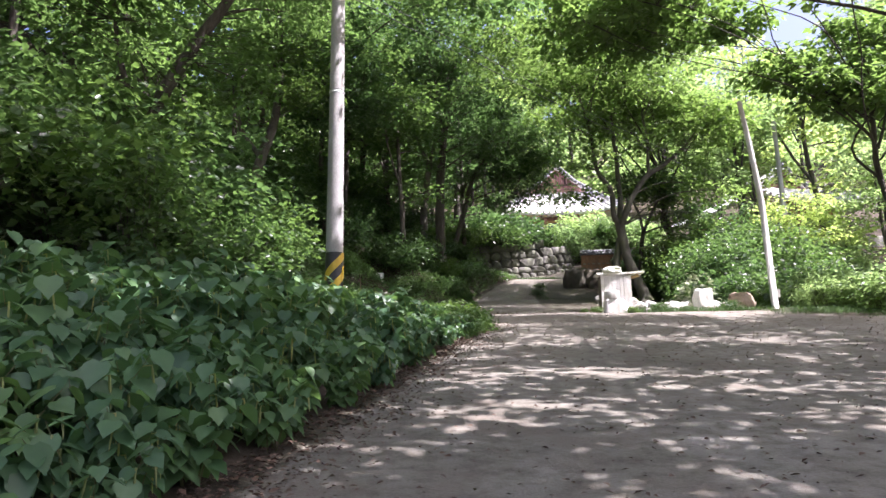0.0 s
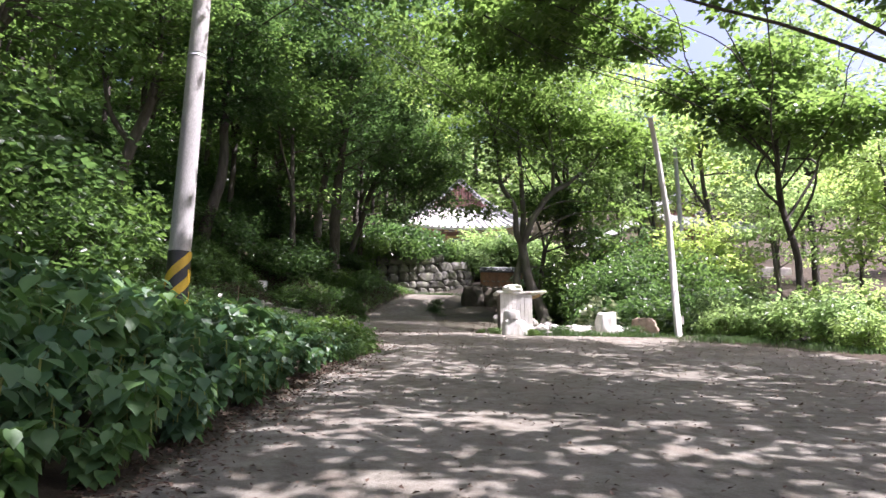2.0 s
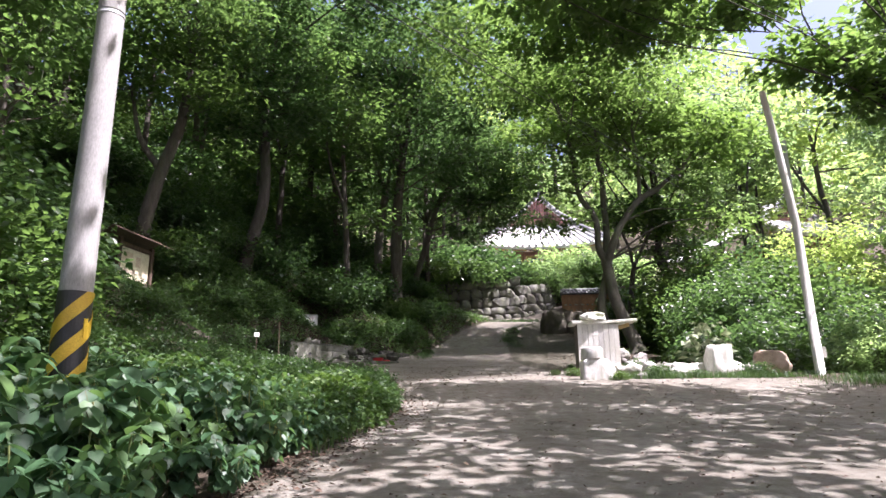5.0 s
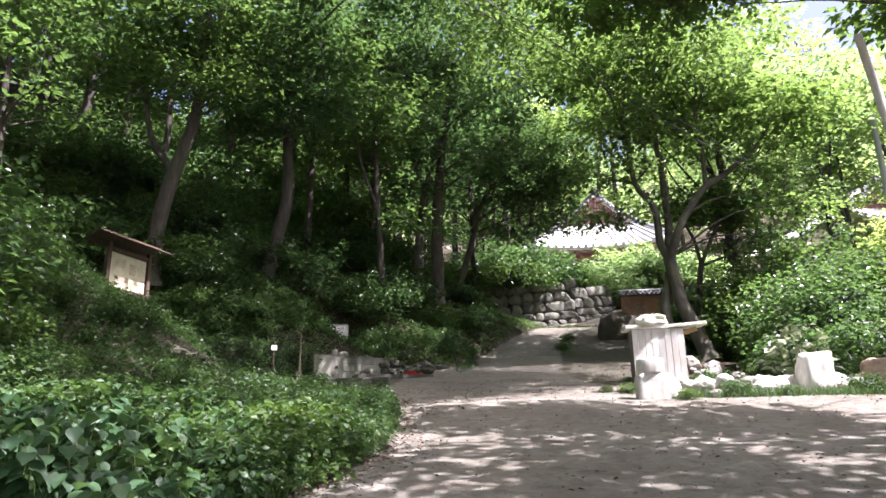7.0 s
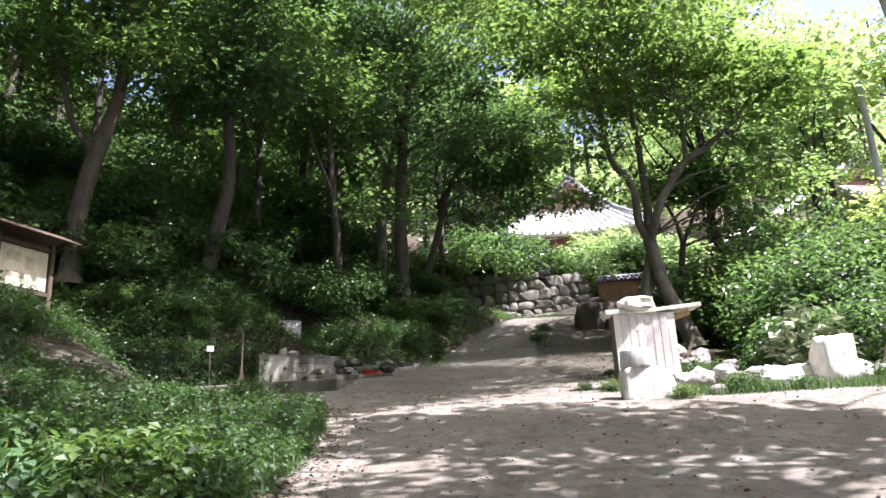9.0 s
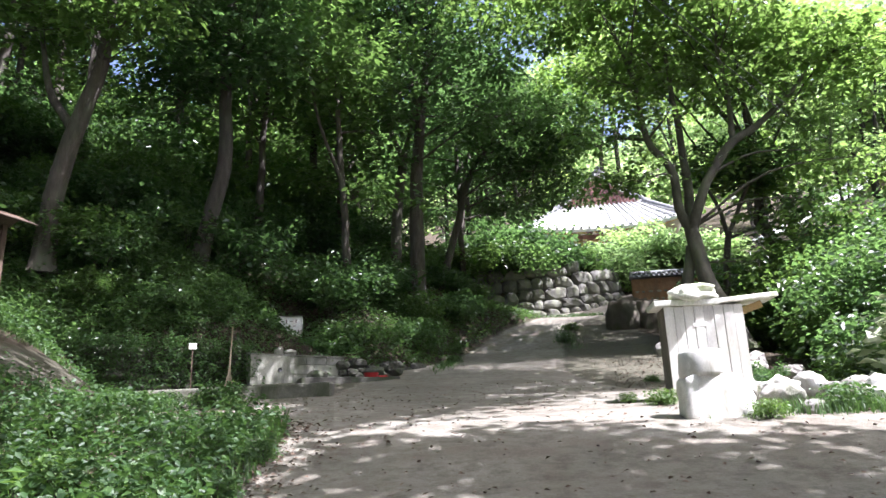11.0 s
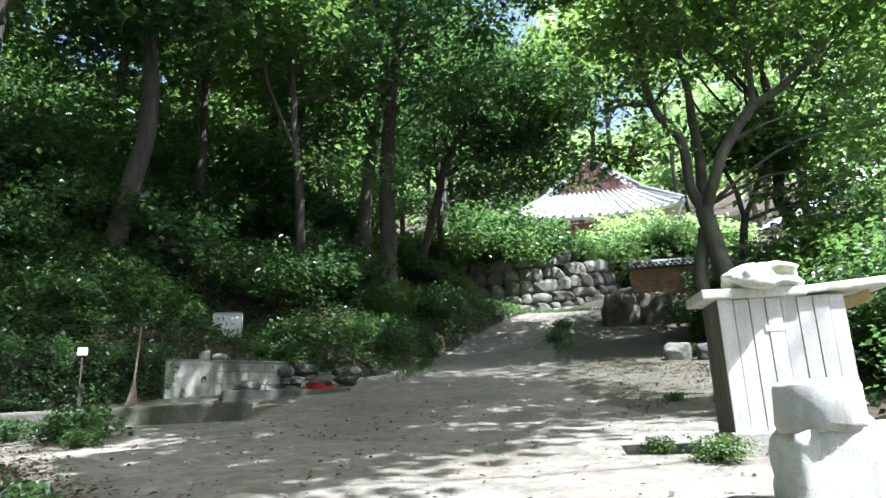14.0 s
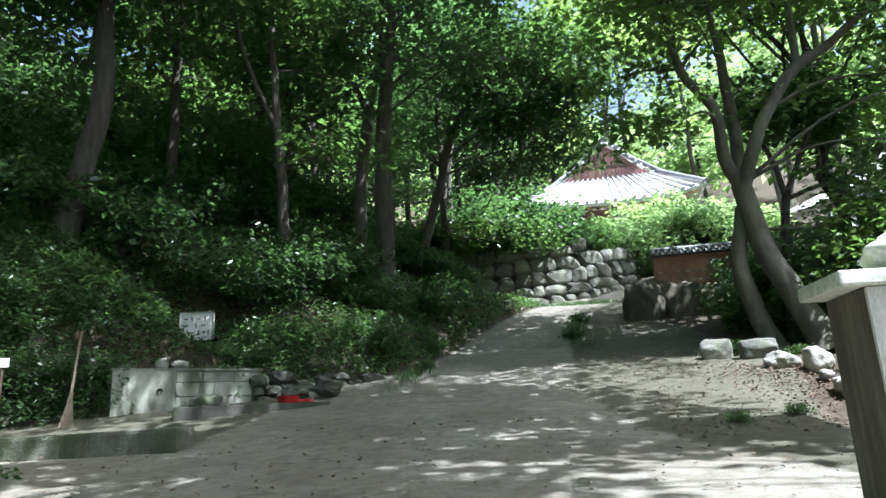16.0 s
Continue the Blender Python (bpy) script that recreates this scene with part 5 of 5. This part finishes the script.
# low kerb slab before the spring
kerb = empty("kerb_slab", pose(-2.9, 29.05, 4.52, 0, 0, 1), "mossy worn concrete kerb before the spring", "kerb")
rk = random.Random(5)
for cx, ln in ((-3.4, 2.6), (-0.6, 3.0), (1.65, 1.5)):
    part("kerb_stone", box_bm(cx, 0, 0.12, ln - 0.02, 0.55, 0.46, 0.05, jitter=0.03, rnd=rk), M_KERB, kerb)

broom = empty("straw_broom", pose(-3.92, 31.75, 4.93, -14, -4, 0), "long-handled straw broom leaning on the bank wall", "broom")
part("handle", tube_mesh("handle", [(0, 0, 0.5), (0, 0, 1.85)], [0.026, 0.022], M_STRAW, 8), M_STRAW, broom)
V, F = [], []
for k in range(70):
    a = rk.uniform(0, 6.28); r = rk.uniform(0, 1)
    tube(V, F, [(0.015 * math.cos(a), 0.015 * math.sin(a), 0.78), (0.05 * r * math.cos(a), 0.04 * r * math.sin(a), 0.5), (0.17 * r * math.cos(a), 0.09 * r * math.sin(a), 0.0)], [0.004, 0.004, 0.003], 3, False)
part("bristles", mesh_of("bristles", V, F, M_STRAW), M_STRAW, broom)

sign = empty("spring_sign", pose(-3.70, 36.1, land1(-3.70, 36.1), 0, 0, 8), "small square white sign with faded writing on a thin post", "sign")
SZ = 6.96 - land1(-3.70, 36.1)
part("panel", box_bm(0, 0, SZ + 0.35, 0.80, 0.025, 0.68, 0.06), M_SIGN, sign)
part("post", box_bm(0, 0.04, (SZ + 0.5) / 2, 0.05, 0.05, SZ + 0.5, 0.006), M_DARKWOOD, sign)
for zz, xs in ((0.52, (-0.26, -0.12, 0.03, 0.19)), (0.36, (-0.24, -0.02, 0.14)), (0.19, (-0.10, 0.04, 0.16, 0.27))):
    for j, xx in enumerate(xs):
        part("writing", box_bm(xx, -0.0145, SZ + zz, 0.035 if j % 2 else 0.085, 0.004, 0.10 if j % 2 else 0.028, 0.0), M_INK, sign, "faded dark brush stroke")
tagsign = empty("white_tag", pose(-4.55, 30.95, 6.08, 0, 0, 25), "small blank white plate on a stake", "sign")
part("plate", box_bm(0, 0, 0.0, 0.18, 0.015, 0.15, 0.006), M_SIGN, tagsign)
part("stake", box_bm(0, 0.02, -0.5, 0.03, 0.02, 1.1, 0.004), M_DARKWOOD, tagsign)

# notice board
bz = land1(-7.05, 26.2)
n0, n1 = Vector((-7.22, 25.55, 0)), Vector((-6.88, 26.95, 0))
nd = n1 - n0
board = empty("notice_board", pose(n0.x, n0.y, 6.15, 0, 0, math.degrees(math.atan2(nd.y, nd.x))), "dark timber notice board with a little pitched roof and faded sheet", "notice board")
BL = nd.length
for xx in (0.0, BL):
    part("post", box_bm(xx, 0, 0.75, 0.11, 0.11, 2.6, 0.01), M_DARKWOOD, board)
part("rail", box_bm(BL / 2, 0, 0.83, BL, 0.07, 0.09, 0.008), M_DARKWOOD, board)
part("rail", box_bm(BL / 2, 0, 1.90, BL, 0.07, 0.09, 0.008), M_DARKWOOD, board)
part("backing", box_bm(BL / 2, 0.02, 1.36, BL - 0.13, 0.03, 0.97, 0.004), M_DARKWOOD, board)
part("sheet", box_bm(BL / 2, -0.004, 1.36, BL - 0.20, 0.008, 0.90, 0.002), M_PAPER, board, "faded yellowish notice sheet")
for (u, v, a, b) in ((0.42, 1.58, 0.34, 0.22), (0.85, 1.48, 0.20, 0.3), (0.5, 1.16, 0.5, 0.14)):
    part("print", box_bm(u, -0.0095, v, a, 0.003, b, 0.0), worn("faded_print", (0.36, 0.30, 0.22), (0.45, 0.38, 0.28), (0.52, 0.46, 0.34), 6, 30) if "faded_print" not in bpy.data.materials else bpy.data.materials["faded_print"], board, "faded brownish picture")
for s_ in (-1, 1):
    for k in range(4):
        part("roof_board", box_bm(BL / 2, s_ * (0.07 + 0.125 * k), 2.27 - 0.055 * k, BL + 0.75, 0.135, 0.025, 0.005, rot=Matrix.Rotation(radians(-24 * s_), 3, "X")), M_DARKWOOD, board)
part("ridge", box_bm(BL / 2, 0, 2.30, BL + 0.78, 0.09, 0.04, 0.008), M_DARKWOOD, board)
for k, (x, y) in enumerate([(-6.75, 27.0), (-7.1, 25.4)]):
    stone("post_stone", x, y, 0.35, 0.3, 0.22, M_ROCK, 80 + k, "small stone at the foot of the notice board", 0.3, 0.25, 0.1, 20, "stones under the notice board", 2)

# ---------------------------------------------------------------- stone walls


def wall_stones(parent, path, base, tops, seed, size, depth, mat, lean=0.18):
    """Rough courses of fitted stones along a path; each stone an object on one of a few shared meshes."""
    rk = random.Random(seed)
    shapes = [rock_mesh("stone", 1, 1, 1, mat, seed + 100 + i, 0.16, 2, 0.84) for i in range(10)]
    segs = [(Vector(a), Vector(b)) for a, b in zip(path, path[1:])]
    total = sum((b - a).length for a, b in segs)

    def at(s):
        for a, b in segs:
            l = (b - a).length
            if s <= l:
                return a.lerp(b, s / l), (b - a).normalized()
            s -= l
        return segs[-1][1], (segs[-1][1] - segs[-1][0]).normalized()
    hmax = max(t - b for t, b in zip(tops, base))
    z = 0.0
    while z < hmax:
        h = size * rk.uniform(0.55, 1.0)
        s = rk.uniform(-0.5, 0)
        while s < total:
            w = size * rk.uniform(0.7, 1.8)
            p, d = at(min(max(s + w / 2, 0), total))
            f = min(max((s + w / 2) / total, 0), 1)
            b0 = np.interp(f, np.linspace(0, 1, len(base)), base)
            t0 = np.interp(f, np.linspace(0, 1, len(tops)), tops)
            if b0 + z + h * 0.6 < t0:
                ob = new("stone", rk.choice(shapes))
                ob.parent = parent
                nrm = Vector((-d.y, d.x))
                q = p + nrm * (lean * z + depth * 0.35 + rk.uniform(-0.05, 0.06))
                ob.matrix_basis = pose(q.x, q.y, b0 + z + h / 2 + rk.uniform(-0.05, 0.05), rk.uniform(-8, 8), rk.uniform(-12, 12), math.degrees(math.atan2(d.y, d.x)) + rk.uniform(-8, 8)) @ Matrix.Diagonal((w * 1.12, depth, h * 1.16, 1))
            s += w
        z += h * 0.97


wall = empty("wall_retaining", Matrix(), "rough grey boulder retaining wall beneath hanging bushes", "wall", kind="structure")
wpath = [(-3.5, 48.3), (1.5, 49.2), (5.2, 49.9), (7.6, 50.8), (9.6, 52.8), (11.0, 55.5)]
V, F = [], []
core = [Vector(p) for p in wpath]
for i, p in enumerate(core):
    a = core[max(i - 1, 0)]; b = core[min(i + 1, len(core) - 1)]
    d = (b - a).normalized(); nrm = Vector((-d.y, d.x))
    zb = 7.6
    zt = np.interp(i, range(6), [11.5, 11.75, 11.95, 12.15, 12.3, 12.3])
    for off, z in ((0.28, zb), (0.85, zt - 0.12), (9.0, zt + 0.9), (9.0, zb)):
        q = p + nrm * off
        V.append((q.x, q.y, z))
for i in range(len(core) - 1):
    for k in range(4):
        F.append((i * 4 + k, i * 4 + (k + 1) % 4, (i + 1) * 4 + (k + 1) % 4, (i + 1) * 4 + k))
F += [(0, 1, 2, 3), tuple(20 + k for k in (3, 2, 1, 0))]
M_FILL = worn("earth_fill", (0.04, 0.033, 0.024), (0.07, 0.056, 0.04), (0.11, 0.09, 0.062), 4, 30)
part("earth_core", mesh_of("earth_core", V, F, M_FILL), M_FILL, wall, "dark earth packed behind the stones")
wall_stones(wall, wpath, [8.9, 9.0, 9.15, 9.5, 10.1, 10.6], [11.5, 11.8, 12.0, 12.25, 12.4, 12.4], 3, 0.72, 0.6, M_WALLSTONE)
bankwall = empty("wall_spring", Matrix(), "low dark rubble wall holding the bank behind the spring", "wall", kind="structure")
wall_stones(bankwall, [(-9.2, 29.6), (-6.4, 30.5), (-4.9, 32.0), (-3.6, 33.1)], [5.0, 5.0, 5.0, 5.0], [6.2, 6.3, 6.3, 6.2], 5, 0.34, 0.4, M_MOSSROCK, 0.1)
wall_stones(bankwall, [(-1.5, 34.4), (-0.3, 35.2), (0.6, 36.6)], [5.2, 5.45, 5.7], [5.9, 5.95, 6.0], 6, 0.32, 0.35, M_MOSSROCK, 0.1)

# boulder terrace and tiled clay wall beside the upper track
block = empty("wall_terrace", Matrix(), "massive dark boulders holding the yard above the track", "wall", kind="structure")
for k, (x, y, z, sx, sy, sz) in enumerate([(8.5, 45.3, 8.35, 1.5, 1.4, 1.9), (9.75, 45.3, 8.3, 1.3, 1.3, 1.9), (11.0, 45.2, 8.2, 1.4, 1.2, 1.9), (12.6, 45.2, 8.2, 1.3, 1.2, 1.8), (9.3, 46.6, 8.6, 1.5, 1.5, 2.0), (9.9, 47.9, 9.0, 1.5, 1.6, 1.9)]):
    ob = part("boulder", rock_mesh("boulder", sx, sy, sz, M_EARTHROCK, 90 + k, 0.16, 4, 0.8), None, block)
    ob.matrix_basis = pose(x, y, z, 0, 0, k * 9)


def tiled_wall(name, m, length, height, label):
    """A clay wall with courses of stone and a cap of round and flat roof tiles."""
    top = empty(name, m, label, "wall", kind="structure")
    part("body", box_bm(length / 2, 0, height / 2, length, 0.34, height, 0.03), M_CLAY, top, "red clay wall face")
    rk = random.Random(int(length * 10))
    shp = [rock_mesh("stone", 1, 1, 1, M_ROCK, 140 + i, 0.2, 1, 0.5) for i in range(3)]
    for row in range(2):
        x = 0.1
        while x < length - 0.1:
            w = rk.uniform(0.14, 0.26)
            ob = new("inset_stone", rk.choice(shp)); ob.parent = top
            ob.matrix_basis = pose(x + w / 2, -0.16, 0.2 + 0.34 * row, 0, 0, 0) @ Matrix.Diagonal((w, 0.07, 0.13, 1))
            x += w + rk.uniform(0.05, 0.12)
    n = int(length / 0.22)
    for k in range(n + 1):
        for s_ in (-1, 1):
            x = k * length / n
            V, F = [], []
            tube(V, F, [(x, s_ * 0.04, height + 0.26), (x, s_ * 0.36, height + 0.08)], [0.06, 0.065], 8)
            part("cover_tile", mesh_of("cover_tile", V, F, M_TILE, True), M_TILE, top)
            if k < n:
                part("pan_tile", box_bm(x + length / n / 2, s_ * 0.19, height + 0.13, length / n - 0.03, 0.38, 0.03, 0.005, rot=Matrix.Rotation(radians(-29 * s_), 3, "X")), M_TILE, top)
    V, F = [], []
    tube(V, F, [(-0.05, 0, height + 0.30), (length + 0.05, 0, height + 0.30)], [0.09, 0.09], 10)
    part("ridge_tile", mesh_of("ridge_tile", V, F, M_TILE, True), M_TILE, top)
    return top


tiled_wall("wall_clay", pose(9.25, 46.3, 9.2, 0, 0, -4), 3.6, 1.15, "red clay garden wall capped with grey tiles")
tiled_wall("wall_garden", pose(18.3, 50.0, 12.0, 0, 0, 0), 4.4, 1.0, "ochre garden wall capped with grey tiles")

# ---------------------------------------------------------------- temple houses


def hall(m, label, half, depth, wall_h, eave, hip, gable_w, gable_h, roof_mat):
    """A hip-and-gable hall seen from its gable end: plaster walls, board gable, curved tiled hips."""
    top = empty("temple_hall", m, label, "house")
    part("wall", box_bm(0, depth / 2, wall_h / 2, half * 2 - 2.0, depth - 2.0, wall_h, 0.05), M_OCHRE, top, "ochre plaster wall")
    for k in range(5):
        x = -half + 1.0 + (half * 2 - 2.0) * k / 4
        part("column", tube_mesh("column", [(x, 0.94, 0), (x, 0.94, wall_h)], [0.17, 0.16], M_REDWOOD, 12), M_REDWOOD, top, "red timber column")
    # added panels whose dark blue stands for the shadow beneath the eave
    for k in range(4):
        x = -half + 1.0 + (half * 2 - 2.0) * (k + 0.5) / 4
        part("panel", box_bm(x, 0.97, wall_h * 0.45, (half * 2 - 2.0) / 4 - 0.6, 0.08, wall_h * 0.7, 0.01), M_EAVE_SHADE, top, "dark blue-grey panel coloured as the shadow under the eave")
    part("beam", box_bm(0, 0.9, wall_h - 0.18, half * 2 - 1.6, 0.22, 0.36, 0.02), M_REDWOOD, top, "red eave beam")
    # roof body: front hip slope up to the gable foot, side slopes up to the ridge
    zf = wall_h + hip
    zr = zf + gable_h
    yo = -eave
    yg = hip * 1.35

    def curve(u):
        return 0.45 * (abs(u) ** 3)
    V, F = [], []
    n = 14
    for i in range(n + 1):
        u = -1 + 2 * i / n
        V.append((u * (half + eave), yo - 0.25 * abs(u) ** 3, wall_h - 0.1 + curve(u)))
        V.append((u * gable_w * 0.98, yg, zf))
    for i in range(n):
        F.append((i * 2, i * 2 + 2, i * 2 + 3, i * 2 + 1))
    for s_ in (-1, 1):
        o = len(V)
        for j in range(7):
            v = j / 6
            yb = yo + (depth + 2 * eave) * v
            zc = wall_h - 0.1 + 0.45 * abs(2 * v - 1) ** 3
            V += [(s_ * (half + eave), yb - (0.25 if j == 0 else 0), zc), (s_ * gable_w * 0.98, yg + (depth - 2 * yg) * v, zf), (0, yg - 0.3 + (depth - 2 * yg + 0.6) * v, zr)]
        for j in range(6):
            for q in (0, 1):
                a = o + j * 3 + q
                F.append((a, a + 3, a + 4, a + 1))
    me = mesh_of("roof", V, F, roof_mat)
    ro = part("roof", me, roof_mat, top, "curved hip-and-gable tile roof")
    so = ro.modifiers.new("thick", "SOLIDIFY")
    so.thickness, so.offset = 0.22, -1
    # tile rows running down the front hip
    for i in range(int(half * 2 / 0.42)):
        u = -0.97 + 1.94 * i / (int(half * 2 / 0.42) - 1)
        V, F = [], []
        tube(V, F, [(u * (half + eave), yo - 0.27 * abs(u) ** 3 - 0.03, wall_h - 0.02 + curve(u)), (u * gable_w * 0.98, yg, zf + 0.08)], [0.11, 0.10], 7)
        part("roof_rib", mesh_of("roof_rib", V, F, roof_mat, True), roof_mat, ro)
    for s_ in (-1, 1):
        V, F = [], []
        tube(V, F, [(s_ * (half + eave), yo - 0.3, wall_h + 0.4), (s_ * gable_w, yg - 0.1, zf + 0.15)], [0.20, 0.20], 8)
        tube(V, F, [(s_ * (gable_w + 0.7), yg - 0.35, zf - 0.25), (s_ * gable_w * 0.5, yg - 0.35, zf + gable_h * 0.46), (0, yg - 0.35, zr + 0.12)], [0.17, 0.17, 0.17], 8)
        part("hip_ridge", mesh_of("hip_ridge", V, F, M_TILE, True), M_TILE, ro, "dark stacked ridge tiles")
        for k in range(int(gable_w / 0.34)):
            f = (k + 0.5) / int(gable_w / 0.34)
            part("verge_tile", box_bm(s_ * gable_w * (1 - f), yg - 0.42, zf + gable_h * f - 0.05 - 0.12, 0.18, 0.3, 0.12, 0.02), M_TILE_SUNLIT, ro, "pale verge tile end")
    V, F = [], []
    tube(V, F, [(0, yg - 0.5, zr + 0.2), (0, depth - yg + 0.5, zr + 0.2)], [0.22, 0.22], 8)
    part("ridge", mesh_of("ridge", V, F, M_TILE, True), M_TILE, ro)
    # gable boards
    nb = int(gable_w * 2 / 0.24)
    for k in range(nb):
        x = -gable_w + 0.24 * (k + 0.5) + (gable_w * 2 - nb * 0.24) / 2
        hgt = gable_h * (1 - abs(x) / gable_w) - 0.12
        if hgt > 0.1:
            part("gable_board", box_bm(x, yg - 0.04, zf + hgt / 2, 0.215, 0.04, hgt, 0.006), M_REDWOOD, top, "faded red gable board")
    part("tie_beam", box_bm(0, yg - 0.09, zf + gable_h * 0.30, gable_w * 1.3, 0.08, 0.2, 0.01), M_DARKWOOD, top)
    for x in (-0.4, 0.4):
        part("strut", box_bm(x * gable_w * 0.6, yg - 0.09, zf + gable_h * 0.45, 0.14, 0.07, gable_h * 0.35, 0.01), M_DARKWOOD, top)
    for k in range(18):
        u = -0.96 + 1.92 * k / 17
        V, F = [], []
        tube(V, F, [(u * (half + eave * 0.9), yo + 0.1, wall_h - 0.25 + curve(u)), (u * (half - 0.6), 0.8, wall_h + 0.15)], [0.075, 0.08], 7)
        part("rafter", mesh_of("rafter", V, F, M_OCHRE if k % 2 else M_REDWOOD, True), M_OCHRE, top, "painted rafter end")
    return top


HB = (10.9, 62.6)
HZ = 14.6
# both hall roofs get the tile whose colour includes the glare of the sun
hall(pose(HB[0], HB[1], HZ, 0, 0, -6), "temple hall with faded red gable and sunlit tile roof", 4.1, 12.0, 2.9, 1.2, 3.3, 3.2, 2.8, M_TILE_SUNLIT)
hall(pose(28.2, 52.0, 12.3, 0, 0, 12), "red-gabled temple hall in full sun among trees", 4.2, 10.0, 3.0, 1.3, 1.8, 2.4, 1.9, M_TILE_SUNLIT)
for (x, y, z, sx, sy, sz) in ((HB[0], HB[1] + 6, HZ, 15, 15, 2.6), (28.2, 57, 12.3, 13, 13, 4.0)):
    pl = new("terrace", from_bm("terrace", box_bm(x, y, z - sz / 2, sx, sy, sz, 0.15), M_ROCK))
    tagged(pl, "stone-faced terrace under the hall", "terrace", kind="structure")

# ---------------------------------------------------------------- litter and small growth
rs = np.random.RandomState(77)


def litter(name, x, y, seed, label, size=0.045):
    rs = np.random.RandomState(seed)
    n = len(x)
    P = on_land(x, y, 0.012 + rs.uniform(0, 0.02, n))
    a = rs.uniform(0, 6.28, n)
    D = np.stack([np.cos(a), np.sin(a), rs.normal(0.1, 0.25, n)], 1)
    U = np.stack([rs.normal(0, 0.35, n), rs.normal(0, 0.35, n), np.ones(n)], 1)
    L = size * rs.uniform(0.5, 1.4, n)
    return tagged(new(name, leaf_quads(name, P, D, U, L, L * 0.6, M_LITTER)), label, "leaf litter", kind="stuff")


n = 13000
y = 0.5 + 29.5 * rs.uniform(0, 1, n) ** 1.25
side = rs.uniform(0, 1, n)
xl = np.interp(y, EDGE_Y, EDGE_X) + np.abs(rs.normal(0, 0.4, n)) - 0.2
xa = np.interp(y, EDGE_Y, EDGE_X) + rs.uniform(0, 11, n)
litter("leaf_litter", np.where(side < 0.55, xl, xa), y, 1, "brown dry leaves scattered over the track", 0.052)
n = 2600
y = rs.uniform(28, 44, n)
litter("yard_litter", 5.5 + rs.uniform(0, 1, n) * np.interp(y, [28, 33, 44], [1.5, 4.2, 4.5]), y, 2, "brown dry leaves on the trodden yard")
n = 1300
litter("rock_litter", 8.6 + rs.normal(0, 0.75, n), 33.3 + rs.normal(0, 0.8, n), 4, "reddish dry leaves gathered round the rocks", 0.06)
n = 2600
y = rs.uniform(35, 48, n)
litter("bank_litter", np.interp(y, EDGE_Y, EDGE_X) - rs.uniform(0, 9, n), y, 3, "dry leaves covering the wooded bank", 0.08)
# low green tufts
pts = []
for (cx, cy, rx, ry, k) in [(5.9, 43.4, 0.5, 2.2, 900), (7.2, 22.4, 1.3, 0.35, 1600), (9.2, 22.4, 1.3, 0.4, 1400), (12.0, 21.4, 1.8, 0.8, 3000), (7.0, 48.8, 1.6, 0.4, 1500), (4.4, 49.0, 1.6, 0.35, 1000), (1.3, 37.5, 0.35, 3.0, 900), (14.0, 19.5, 1.5, 1.5, 3000)]:
    pts.append(on_land(cx + rs.normal(0, 0.5, k) * rx, cy + rs.normal(0, 0.5, k) * ry))
blades("grass_tufts", np.concatenate(pts), 0.04, 0.20, 0.005, 5, M_GRASS, "bright green grass tufts at the edges of the track")
weed = bush("weed_clump", put(-2.2, 27.2), "low clump of bright green broad-leaved weeds", 0.62, 0.5, 70, 14, 0.085, 41, M_GRASS, "weed clumps beside the track", 0.2)
for k, (x, y, s_) in enumerate([(5.3, 23.9, 0.42), (6.0, 22.0, 0.4), (4.95, 24.4, 0.3), (-1.7, 26.6, 0.45), (-2.6, 27.4, 0.6), (-3.4, 27.5, 0.65), (-4.3, 27.6, 0.7), (0.9, 20.9, 0.4), (1.0, 19.6, 0.45), (7.0, 22.5, 0.6), (9.3, 22.6, 0.7), (7.9, 22.4, 0.4), (5.7, 43.0, 0.7), (6.2, 45.0, 0.7), (1.3, 40.8, 0.6), (1.4, 38.5, 0.5), (8.8, 37.5, 0.75), (9.4, 37.1, 0.7), (10.0, 36.4, 0.5), (6.2, 28.8, 0.3), (7.0, 29.2, 0.3)]):
    copy_scaled(weed, put(x, y, k * 70), s_)
tall = bush("pale_shrub", put(9.0, 24.6), "shrub with large pale sunlit leaves", 0.6, 1.5, 22, 7, 0.26, 42, M_PALE, "", 0.3)

rs = np.random.RandomState(131)
for k in range(75):
    y = rs.uniform(15.5, 21.4)
    x = float(np.interp(y, EDGE_Y, EDGE_X)) - 0.2 - rs.uniform(0, 1) ** 1.2 * 6.5
    copy_scaled(weed, put(x, y, rs.uniform(0, 360)), rs.uniform(0.6, 1.2) * (1.0 if y < 18 else 0.42))
